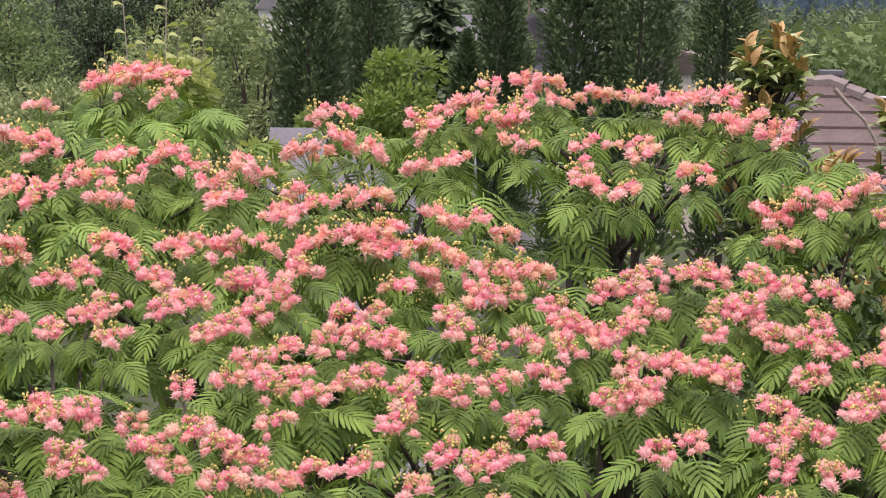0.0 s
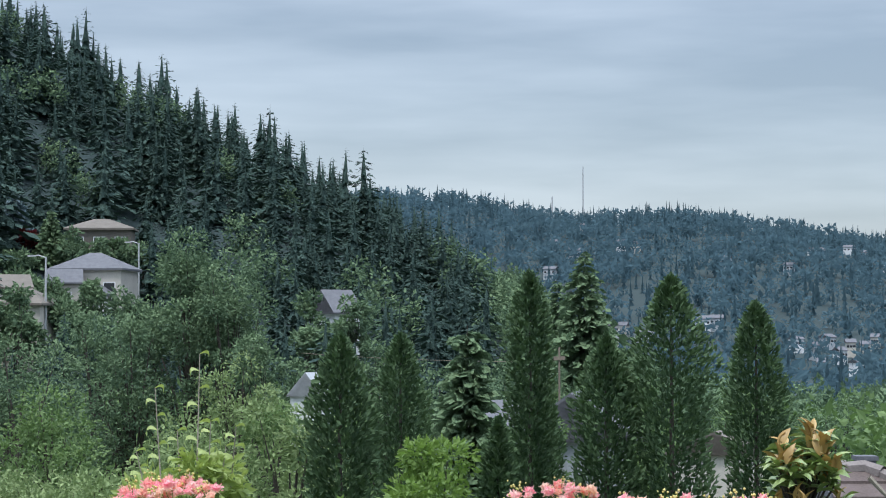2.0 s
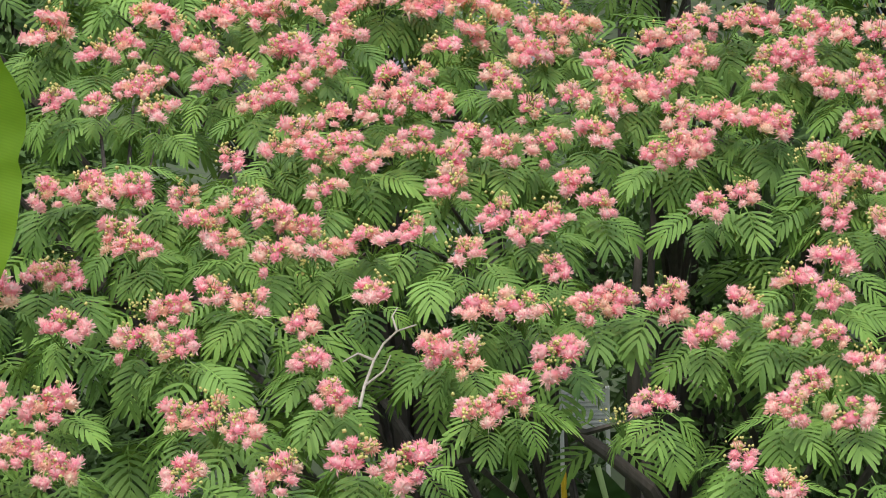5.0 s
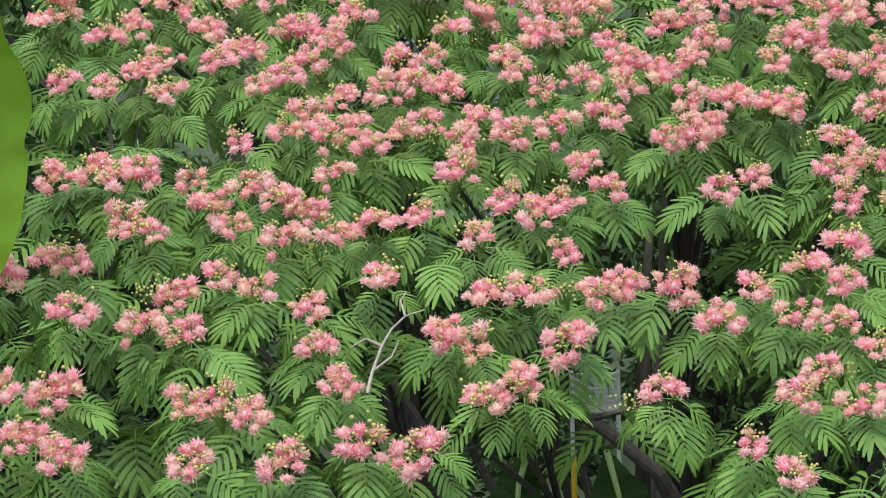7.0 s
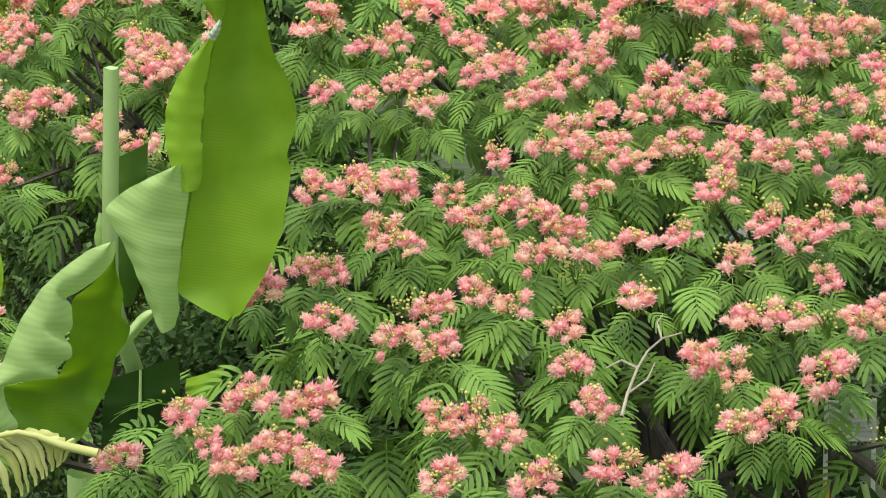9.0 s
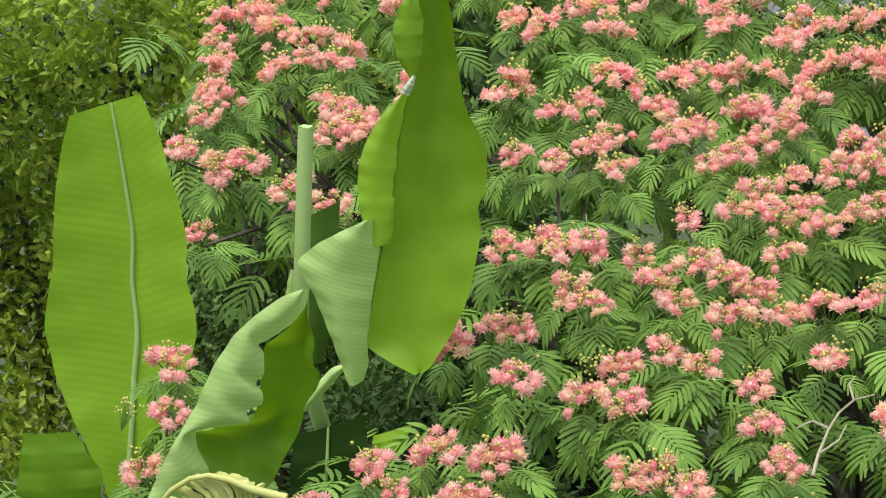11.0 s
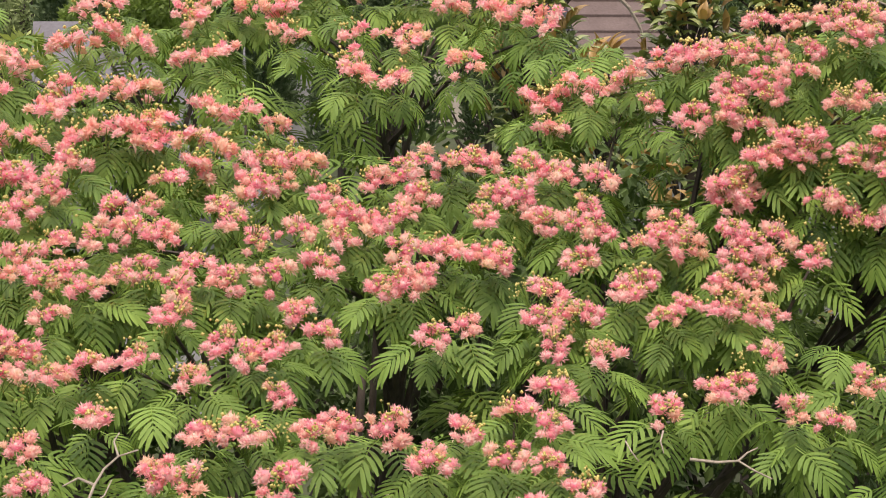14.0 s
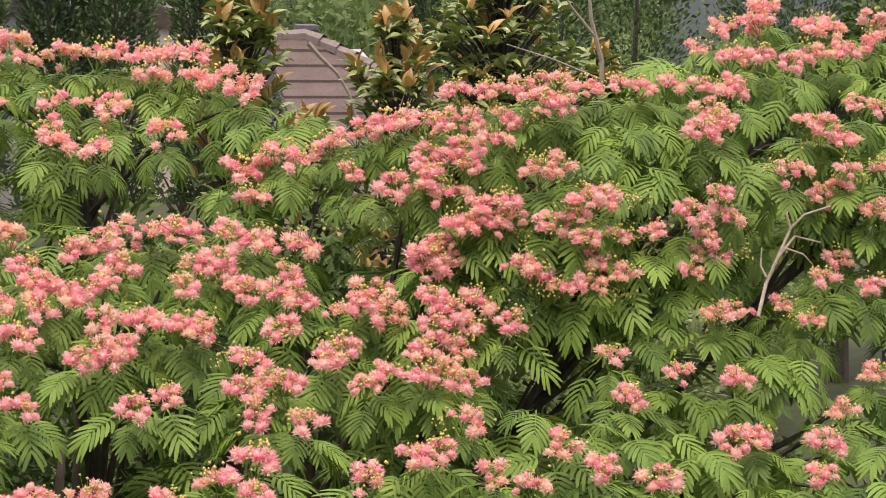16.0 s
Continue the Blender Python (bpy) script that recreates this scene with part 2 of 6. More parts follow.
gp.inputs["Base Color"].default_value, gp.inputs["Roughness"].default_value = (0.03, 0.035, 0.04, 1), 0.08


# ---- mesh helpers ----
class Heap:
    """Collects vertices and faces of one mesh, with two values a vertex: along a blade, and the tone of its clump."""

    def __init__(self):
        self.v, self.f, self.a, self.t, self.m, self.n = [], [], [], [], [], 0

    def put(self, v, f, along=None, tone=0.5, mat=0):
        v, f = np.asarray(v, float).reshape(-1, 3), np.asarray(f, int)
        self.v.append(v)
        self.f.append(f + self.n)
        self.a.append(np.zeros(len(v)) if along is None else np.broadcast_to(np.asarray(along, float), len(v)))
        self.t.append(np.broadcast_to(np.asarray(tone, float), len(v)))
        self.m.append(np.broadcast_to(np.asarray(mat, int), len(f)))
        self.n += len(v)

    def arrays(self):
        return np.concatenate(self.v), self.f, np.concatenate(self.a), np.concatenate(self.t), np.concatenate(self.m)

    def mesh(self, name, *mats, smooth=False):
        me = bpy.data.meshes.new(name)
        v, fs, al, to, mi = self.arrays()
        sizes = np.concatenate([np.full(len(f), f.shape[1]) for f in fs])
        loops = np.concatenate([f.ravel() for f in fs])
        me.vertices.add(len(v))
        me.vertices.foreach_set("co", v.ravel().astype(np.float32))
        me.loops.add(len(loops))
        me.loops.foreach_set("vertex_index", loops.astype(np.int32))
        me.polygons.add(len(sizes))
        me.polygons.foreach_set("loop_start", np.concatenate([[0], np.cumsum(sizes)[:-1]]).astype(np.int32))
        for nm, val in (("along", al), ("tone", to)):
            at = me.attributes.new(nm, "FLOAT", "POINT")
            at.data.foreach_set("value", val.astype(np.float32))
        for m in mats:
            me.materials.append(m)
        me.polygons.foreach_set("material_index", mi.astype(np.int32))
        me.update(calc_edges=True)
        me.polygons.foreach_set("use_smooth", np.full(len(sizes), smooth))
        return me


def place(heap, src, mats4, tones=None, mat=None):
    """Adds copies of src (a Heap) at the 4 x 4 matrices, in one go."""
    v, fs, al, to, mi = src.arrays()
    mats4 = np.asarray(mats4)
    k, n = len(mats4), len(v)
    if not k:
        return
    vv = (np.einsum("kij,nj->kni", mats4[:, :3, :3], v) + mats4[:, None, :3, 3]).reshape(-1, 3)
    tt = np.tile(to, k) if tones is None else (to[None] + np.asarray(tones)[:, None]).ravel()
    first, base, offset = True, heap.n, np.arange(k) * n
    pos = 0
    for f in fs:
        ff = (f[None] + offset[:, None, None]).reshape(-1, f.shape[1])
        mm = np.tile(mi[pos:pos + len(f)], k)
        pos += len(f)
        if first:
            heap.v.append(vv), heap.a.append(np.tile(al, k)), heap.t.append(np.clip(tt, 0, 1))
            heap.n += len(vv)
            first = False
        heap.f.append(ff + base)
        heap.m.append(mm)


def matrices(pos, rx, ry, rz, s):
    """Many 4 x 4 matrices: turned about x, then y, then z, scaled and moved."""
    pos = np.asarray(pos, float)
    k = len(pos)
    rx, ry, rz, s = [np.broadcast_to(np.asarray(q, float), k) for q in (rx, ry, rz, s)]
    ca, sa, cb, sb, cc, sc = np.cos(rx), np.sin(rx), np.cos(ry), np.sin(ry), np.cos(rz), np.sin(rz)
    m = np.zeros((k, 4, 4))
    m[:, 0, 0], m[:, 0, 1], m[:, 0, 2] = cc * cb, cc * sb * sa - sc * ca, cc * sb * ca + sc * sa
    m[:, 1, 0], m[:, 1, 1], m[:, 1, 2] = sc * cb, sc * sb * sa + cc * ca, sc * sb * ca - cc * sa
    m[:, 2, 0], m[:, 2, 1], m[:, 2, 2] = -sb, cb * sa, cb * ca
    m[:, :3, :3] *= s[:, None, None]
    m[:, :3, 3], m[:, 3, 3] = pos, 1
    return m


def unit(v):
    v = np.asarray(v, float)
    return v / np.maximum(np.linalg.norm(v, axis=-1, keepdims=True), 1e-9)


def blades(heap, root, way, side, length, width, tone, mat=0, fold=0.0):
    """Rhombic leaves: from root along way, spread to side; two triangles each."""
    root, way, side = np.asarray(root), unit(way), np.asarray(side)
    side = unit(side - way * (side * way).sum(-1, keepdims=True))
    k = len(root)
    length, width = np.broadcast_to(length, k)[:, None], np.broadcast_to(width, k)[:, None]
    mid = root + way * length * 0.5
    nor = np.cross(way, side)
    v = np.stack([root, mid + side * width / 2 + nor * fold * width, root + way * length, mid - side * width / 2 + nor * fold * width], 1).reshape(-1, 3)
    f = (np.arange(k)[:, None] * 4 + np.arange(4)[None])
    heap.put(v, f, np.tile([0, 0.5, 1, 0.5], k), np.repeat(np.broadcast_to(tone, k), 4), mat)


def tube(heap, pts, radii, sides=6, mat=0, tone=0.5):
    """A tapered round branch along pts."""
    pts = np.asarray(pts, float)
    k = len(pts)
    t = unit(np.gradient(pts, axis=0))
    ref = np.where(np.abs(t[:, 2:3]) > 0.9, [[1.0, 0, 0]], [[0, 0, 1.0]])
    u = unit(np.cross(t, ref))
    w = np.cross(t, u)
    an = np.linspace(0, 2 * np.pi, sides, endpoint=False)
    ring = pts[:, None] + np.asarray(radii)[:, None, None] * (np.cos(an)[None, :, None] * u[:, None] + np.sin(an)[None, :, None] * w[:, None])
    i, j = np.arange(k - 1)[:, None], np.arange(sides)[None]
    f = np.stack([i * sides + j, i * sides + (j + 1) % sides, (i + 1) * sides + (j + 1) % sides, (i + 1) * sides + j], -1).reshape(-1, 4)
    heap.put(ring.reshape(-1, 3), f, np.repeat(np.linspace(0, 1, k), sides), tone, mat)


def box(heap, lo, hi, mat=0):
    (a, b, c), (d, e, g) = lo, hi
    heap.put([(a, b, c), (d, b, c), (d, e, c), (a, e, c), (a, b, g), (d, b, g), (d, e, g), (a, e, g)],
             [(0, 3, 2, 1), (4, 5, 6, 7), (0, 1, 5, 4), (1, 2, 6, 5), (2, 3, 7, 6), (3, 0, 4, 7)], mat=mat)


def part(name, heap, mats, parent, label="", smooth=False):
    ob = new(name, heap.mesh(name, *(mats if isinstance(mats, (tuple, list)) else (mats,)), smooth=smooth))
    ob.parent = parent
    if label:
        tagged(ob, label)
    return ob


def thing(name, at, label, category, group="", kind=""):
    ob = new(name)
    ob.location = at
    ob.empty_display_size = 0.2
    return tagged(ob, label, category, group, kind)


def smooth_step(a, b, v):
    k = np.clip((np.asarray(v, float) - a) / (b - a), 0, 1)
    return k * k * (3 - 2 * k)


# ---- ground: a garden slope, a valley, a wooded hill and a far ridge ----
def height(x, y):
    x, y = np.asarray(x, float), np.asarray(y, float)
    z = -5.5 * smooth_step(14, 60, y) - 5.0 * smooth_step(60, 130, y)
    top = np.interp(x / np.maximum(y, 50) * 350, [-140, -76, -47, -28, -9, 0, 10, 25, 60], [67, 47.5, 32, 26, 15, 10, 4, -8, -14])
    crest = np.interp(x / np.maximum(y, 50) * 350, [-140, -76, -47, -28, -9, 0, 10, 25], [7.5, 7.5, 6, 4.5, 3.5, 3, 2, 0])
    z = z + (top + 10.5) * smooth_step(180, 350, y) + crest * smooth_step(275, 350, y)
    z = np.where(y > 350, -20 + (z + 20) * (1 - smooth_step(350, 620, y)), z)
    far = np.interp(x / np.maximum(y, 500) * 2000, [-600, -200, 8, 110, 219, 387, 700], [124, 124, 122, 102, 108, 84, 50])
    z = np.where(y > 700, -20 + (far + 20) * smooth_step(800, 2050, y) ** 0.8, z)
    z = z - 60 * smooth_step(2150, 3500, y)
    return z + np.sin(x * 0.31) * np.cos(y * 0.27) * 0.25 * smooth_step(20, 60, y)


def build_ground():
    ys = np.concatenate([np.linspace(-60, 60, 41), np.linspace(65, 400, 60), np.linspace(410, 2300, 90), np.linspace(2400, 4600, 12)])
    us = np.linspace(-1, 1, 91)
    y = np.repeat(ys[:, None], len(us), 1)
    x = us[None] * (70 + 0.55 * np.maximum(y, 0))
    v = np.stack([x, y, height(x, y)], -1).reshape(-1, 3)
    i, j = np.arange(len(ys) - 1)[:, None], np.arange(len(us) - 1)[None]
    w = len(us)
    f = np.stack([i * w + j, i * w + j + 1, (i + 1) * w + j + 1, (i + 1) * w + j], -1).reshape(-1, 4)
    h = Heap()
    h.put(v, f)
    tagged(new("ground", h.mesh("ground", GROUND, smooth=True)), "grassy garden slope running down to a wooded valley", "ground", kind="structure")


build_ground()


# ---- trees ----
def conifer_heap(seed, tall=18.0, wide=3.0, tiers=16, arms=6, bits=3):
    """One fir: a thin trunk with drooping arms in tiers, each arm a row of ragged needle sprays."""
    r, h = np.random.RandomState(seed), Heap()
    tube(h, [(0, 0, 0), (0, 0, tall * 0.6), (0, 0, tall)], [tall * 0.012, tall * 0.004, 0.01], 5, 1)
    for k in range(tiers):
        q = (k + r.uniform(-0.3, 0.3)) / tiers
        z = tall * (0.12 + 0.87 * max(q, 0))
        reach = wide * (1 - max(q, 0)) ** 0.8 * r.uniform(0.75, 1.15) + 0.25
        n = max(4, int(arms * (1 - 0.5 * q)))
        an = r.uniform(0, 6.28) + np.arange(n) * 6.28 / n + r.uniform(-0.3, 0.3, n)
        rr = reach * r.uniform(0.6, 1.15, n)
        out = np.stack([np.cos(an), np.sin(an), 0 * an], 1)
        dz = r.uniform(-0.9, 0.9, n) * tall / tiers
        for b in range(bits):
            s = (b + 0.4) / bits
            root = out * (rr * s)[:, None] + np.stack([0 * dz, 0 * dz, z + dz], 1) - np.array([0, 0, 1.0]) * (0.30 * rr * s ** 1.3)[:, None]
            sd = np.cross(out, [0, 0, 1.0]) * np.where(r.rand(n, 1) < 0.5, 1, -1) + r.uniform(-0.3, 0.3, (n, 3))
            way = out * 0.8 + sd * r.uniform(-0.6, 0.6, (n, 1)) + [0, 0, -0.25]
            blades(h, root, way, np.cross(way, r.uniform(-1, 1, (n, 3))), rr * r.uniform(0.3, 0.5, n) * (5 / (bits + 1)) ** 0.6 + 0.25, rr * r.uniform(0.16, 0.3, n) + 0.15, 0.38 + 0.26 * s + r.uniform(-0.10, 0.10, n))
    return h


def far_fir_heap(seed, tall=18.0, wide=3.0, tiers=18, arms=7, bits=3):
    """A fir seen from afar: arms in loose tiers, each a row of small drooping needle sprays, round a thin dark core."""
    r, h = np.random.RandomState(seed), Heap()
    tube(h, [(0, 0, 0), (0, 0, tall)], [tall * 0.010, 0.01], 4, 1)
    lop = r.uniform(0.7, 1.2, 8)
    for k in range(5):
        q = k / 5
        n = 7
        an = r.uniform(0, 6.28) + np.arange(n) * 6.283 / n
        rr = (wide * (1 - q) + 0.05) * r.uniform(0.3, 0.6, n)
        ring = np.stack([np.cos(an) * rr, np.sin(an) * rr, tall * (0.06 + 0.8 * q) + r.uniform(-0.6, 0.6, n)], 1)
        f = np.stack([np.zeros(n, int), 1 + np.arange(n), 1 + (np.arange(n) + 1) % n], 1)
        h.put(np.concatenate([[(0, 0, tall * (0.10 + 0.88 * (q + 0.2)))], ring]), f, None, 0.4)
    for k in range(tiers):
        q = max((k + r.uniform(-0.3, 0.3)) / tiers, 0)
        n = max(4, int(arms * (1 - 0.4 * q)))
        an = r.uniform(0, 6.28) + np.arange(n) * 6.28 / n + r.uniform(-0.4, 0.4, n)
        rr = (wide * (1 - q) ** 0.85 + 0.15) * np.interp(an % 6.283, np.linspace(0, 6.283, 9), np.append(lop, lop[0])) * r.uniform(0.7, 1.15, n)
        z = tall * (0.08 + 0.91 * q) + r.uniform(-0.6, 0.6, n) * tall / tiers
        for b in range(bits):
            s = (b + 0.55 + r.uniform(-0.25, 0.25, n)) / bits
            turn = an + r.uniform(-0.35, 0.35, n)
            out = np.stack([np.cos(turn), np.sin(turn), r.uniform(-0.7, 0.1, n)], 1)
            side = np.stack([-np.sin(turn), np.cos(turn), r.uniform(-0.8, 0.8, n)], 1)
            root = np.stack([np.cos(an) * rr * s * 0.85, np.sin(an) * rr * s * 0.85, z - 0.22 * rr * s], 1)
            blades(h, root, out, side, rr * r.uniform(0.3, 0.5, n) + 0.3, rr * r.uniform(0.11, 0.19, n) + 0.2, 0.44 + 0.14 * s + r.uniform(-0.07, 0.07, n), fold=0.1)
    return h


def crown_heap(seed, wide, tall, leaves, size, lumps=14, slim=0.5, droop=0.2):
    """A broad crown: uneven lumps of small leaves round the ends of limbs, with gaps between them."""
    r, h = np.random.RandomState(seed), Heap()
    u = unit(r.normal(size=(lumps, 3)))
    u[:, 2] = np.abs(u[:, 2]) * 1.2 - 0.45
    centre = u * r.uniform(0.45, 0.85, (lumps, 1)) * [wide / 2, wide / 2, tall / 2] + [0, 0, tall * 0.55]
    rad = r.uniform(0.26, 0.46, lumps) * wide * 0.5 * (14 / max(lumps, 14)) ** 0.3
    per = leaves // lumps
    for c, q in zip(centre, rad):
        d = unit(r.normal(size=(per, 3)))
        p = c + d * (q * r.uniform(0.55, 1.08, (per, 1))) * [1, 1, 0.8]
        way = d + r.normal(scale=0.6, size=(per, 3)) - [0, 0, droop]
        # tone paints top light: lighter above, darker below on each lump, plus random
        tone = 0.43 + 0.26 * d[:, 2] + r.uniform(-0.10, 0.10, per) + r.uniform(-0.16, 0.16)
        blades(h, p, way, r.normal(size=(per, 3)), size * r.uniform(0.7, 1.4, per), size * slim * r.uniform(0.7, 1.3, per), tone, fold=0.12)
    return h, centre


def limbs_heap(centre, seed, girth, sides=6):
    r, h = np.random.RandomState(seed), Heap()
    top = centre[:, 2].max() * 0.8
    trunk = [(0, 0, -0.3), (r.uniform(-0.1, 0.1), r.uniform(-0.1, 0.1), top * 0.35), (r.uniform(-0.2, 0.2), r.uniform(-0.2, 0.2), top * 0.7), (0, 0, top)]
    tube(h, trunk, [girth, girth * 0.8, girth * 0.5, girth * 0.15], sides)
    for c in centre:
        z0 = c[2] * r.uniform(0.35, 0.6)
        m = np.array([c[0] * 0.5, c[1] * 0.5, z0 + (c[2] - z0) * 0.6])
        tube(h, [(0, 0, z0), m, c], [girth * 0.4, girth * 0.25, girth * 0.06], 5)
    return h


def broad_tree(name, x, y, top, wide, leaves, size, mat, label, seed, lumps=14, category="tree", group="", slim=0.5, low=None):
    z = float(height(x, y)) if low is None else low
    t = thing(name, (x, y, z), label, category, group)
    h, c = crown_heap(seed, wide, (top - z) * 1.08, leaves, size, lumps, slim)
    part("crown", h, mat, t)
    part("trunk", limbs_heap(c, seed, wide * 0.03 + 0.03), BARK, t)
    return t


def arborvitae(x, y, top, wide, seed, leaves=7000, mat=CYPRESS, low_z=None, label="dense dark green columnar arborvitae in a loose row"):
    z = float(height(x, y))
    t = thing("arborvitae", (x, y, z), label, "tree", "columnar evergreens behind the garden")
    tall, r, h = top - z, np.random.RandomState(seed), Heap()
    q = r.uniform(0.25, 1.0, leaves)
    an = r.uniform(0, 6.283, leaves)
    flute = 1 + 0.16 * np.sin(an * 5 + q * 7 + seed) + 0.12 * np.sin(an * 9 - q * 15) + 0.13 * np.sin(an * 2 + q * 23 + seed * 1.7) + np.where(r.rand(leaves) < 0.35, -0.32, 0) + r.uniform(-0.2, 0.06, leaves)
    rad = wide / 2 * np.clip(np.minimum(1, (1 - q) * tall / 1.7) ** 0.58, 0.02, 1) * flute
    p = np.stack([np.cos(an) * rad, np.sin(an) * rad, q * tall], 1)
    out = np.stack([np.cos(an), np.sin(an), np.zeros(leaves)], 1)
    way = out * r.uniform(0.3, 1.1, (leaves, 1)) + [0, 0, 0.7] + r.normal(scale=0.35, size=(leaves, 3))
    # sprays deeper in the flutes get a darker tone, crevice shade in the colour
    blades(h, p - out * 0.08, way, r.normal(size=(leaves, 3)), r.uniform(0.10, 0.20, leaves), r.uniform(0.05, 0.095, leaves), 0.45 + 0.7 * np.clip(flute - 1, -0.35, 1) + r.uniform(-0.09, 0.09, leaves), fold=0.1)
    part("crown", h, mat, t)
    hh = Heap()
    tube(hh, [(0, 0, -0.3), (0, 0, tall * 0.5), (0, 0, tall * 0.95)], [0.12, 0.08, 0.02], 6)
    part("trunk", hh, BARK, t)


def hill_forest():
    """The wooded hill: firs with some broadleaf crowns between."""
    firs = [far_fir_heap(s, 17, 4.6 + 0.4 * (s % 3), 18, 9, 3) for s in range(20, 25)]
    rounds = [crown_heap(s, 8.5, 11, 480, 0.6, 24, 0.6)[0] for s in range(30, 34)]
    fine = [far_fir_heap(s, 18, 4.6 + 0.6 * (s % 3), 16, 7, 2) for s in range(25, 28)]
    h1, h2, h3 = Heap(), Heap(), Heap()
    r = np.random.RandomState(3)
    pos = []
    for y in np.arange(105, 372, 8.6):
        n = int(15 + 46 * (y / 350))
        for x in np.linspace(-0.30, 0.36 if y < 300 else 0.10, n if y < 320 else int(n * 1.15)) * y:
            pos.append((x + r.uniform(-3, 3), y + r.uniform(-4, 4)))
    pos = np.array(pos)
    z = height(pos[:, 0], pos[:, 1])
    u = pos[:, 0] / pos[:, 1]
    clear = ((np.abs(u + 0.170) < 0.019) & (pos[:, 1] > 243) & (pos[:, 1] < 270)) | ((np.abs(u + 0.056) < 0.008) & (pos[:, 1] < 232) & (pos[:, 1] > 212))
    thin = (pos[:, 1] < 170) & (r.rand(len(pos)) < 0.45)
    ok = ~clear & ~thin
    pos, z = pos[ok], z[ok]
    low = (pos[:, 1] < 200) | (pos[:, 0] / pos[:, 1] > 0.02)
    kind = r.rand(len(pos)) < np.where(low, 0.0, np.where(pos[:, 1] > 318, 1.0, np.where(pos[:, 1] > 245, 0.88, 0.7)))
    p3 = np.stack([pos[:, 0], pos[:, 1], z - 0.5], 1)
    # the woods below the hillside houses are kept low
    u, y = pos[:, 0] / pos[:, 1], pos[:, 1]
    view = np.where(y < 252, EYE + np.where(u < -0.186, 0.011, 0.0151) * y, EYE + 0.0415 * y)
    cap = np.where((u > -0.215) & (u < -0.150) & ((y < 252) | ((u > -0.186) & (y < 268))), view - z, 99.0)
    keep = cap > 3.0
    for k, src in enumerate(firs):
        s = keep & kind & (y <= 318) & (np.arange(len(pos)) % 5 == k)
        n = s.sum()
        place(h1, src, matrices(p3[s], r.uniform(-0.03, 0.03, n), r.uniform(-0.03, 0.03, n), r.uniform(0, 6.28, n), np.minimum(r.uniform(0.4, 0.8, n) * np.where(r.rand(n) < 0.15, 1.25, 1.0), cap[s] / 18)), r.uniform(-0.2, 0.15, n))
    for k, src in enumerate(fine):
        s = kind & (y > 318) & (np.arange(len(pos)) % 3 == k)
        n = s.sum()
        place(h1, src, matrices(p3[s], r.uniform(-0.03, 0.03, n), r.uniform(-0.03, 0.03, n), r.uniform(0, 6.28, n), r.uniform(0.22, 0.60, n) * np.where(r.rand(n) < 0.15, 1.3, 1.0)), r.uniform(-0.2, 0.1, n))
    for k, src in enumerate(rounds):
        for hh, band in ((h2, y >= 190), (h3, y < 190)):
            s = keep & band & ~kind & (np.arange(len(pos)) % 4 == k)
            n = s.sum()
            place(hh, src, matrices(p3[s], 0, 0, r.uniform(0, 6.28, n), np.minimum(r.uniform(0.7, 1.2, n), cap[s] / 11)), r.uniform(-0.25, 0.1, n))
    t = thing("hill_forest", (0, 0, 0), "dark dense conifer forest covering a steep hill", "forest", kind="stuff")
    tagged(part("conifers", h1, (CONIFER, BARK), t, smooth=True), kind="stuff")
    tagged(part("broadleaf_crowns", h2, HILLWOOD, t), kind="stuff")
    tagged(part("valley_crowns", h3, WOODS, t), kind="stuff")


def far_forest():
    r = np.random.RandomState(5)
    src = [far_fir_heap(s, 22, 5.0, 7, 5, 1) for s in (50, 51)]
    low = [crown_heap(s, 14, 12, 54, 3.0, 9)[0] for s in (53, 54, 55)]
    h = Heap()
    pos = []
    for y in np.concatenate([np.arange(560, 1100, 60), np.arange(1100, 2120, 46)]):
        n = int(30 + y / 20)
        x = np.linspace(-0.06, 0.27, n) * y + r.uniform(-9, 9, n)
        pos += list(zip(x, y + r.uniform(-18, 18, n)))
    pos = np.array(pos)
    pos = pos[r.rand(len(pos)) < np.where(pos[:, 1] > 1250, 0.93, 0.6)]
    p3 = np.stack([pos[:, 0], pos[:, 1], height(pos[:, 0], pos[:, 1]) - 1], 1)
    pick = r.randint(0, 5, len(pos))
    pick = np.where(p3[:, 1] > 1980, pick % 2 * r.randint(0, 2, len(pos)), pick)
    for k, s in enumerate(src + low):
        m = pick == k
        n = m.sum()
        place(h, s, matrices(p3[m], 0, 0, r.uniform(0, 6.28, n), r.uniform(0.35, 0.95, n) * (np.where(p3[m][:, 1] > 1980, 1.2, 1.1) if k < 2 else 1.6)), r.uniform(-0.2, 0.2, n))
    tagged(new("far_forest", h.mesh("far_forest", FARWOOD_HAZED, FARWOOD_HAZED)), "wooded ridge beyond the valley, tinted blue-green for haze", "forest", kind="stuff")


hill_forest()
far_forest()

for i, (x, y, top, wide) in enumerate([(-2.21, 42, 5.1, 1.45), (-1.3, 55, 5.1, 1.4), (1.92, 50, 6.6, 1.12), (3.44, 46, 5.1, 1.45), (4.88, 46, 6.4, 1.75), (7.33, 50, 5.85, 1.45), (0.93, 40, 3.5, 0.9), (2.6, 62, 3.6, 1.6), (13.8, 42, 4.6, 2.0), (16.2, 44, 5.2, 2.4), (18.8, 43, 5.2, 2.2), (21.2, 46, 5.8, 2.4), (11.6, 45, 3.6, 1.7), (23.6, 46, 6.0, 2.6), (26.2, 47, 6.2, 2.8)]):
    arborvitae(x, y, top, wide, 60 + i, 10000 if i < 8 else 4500)

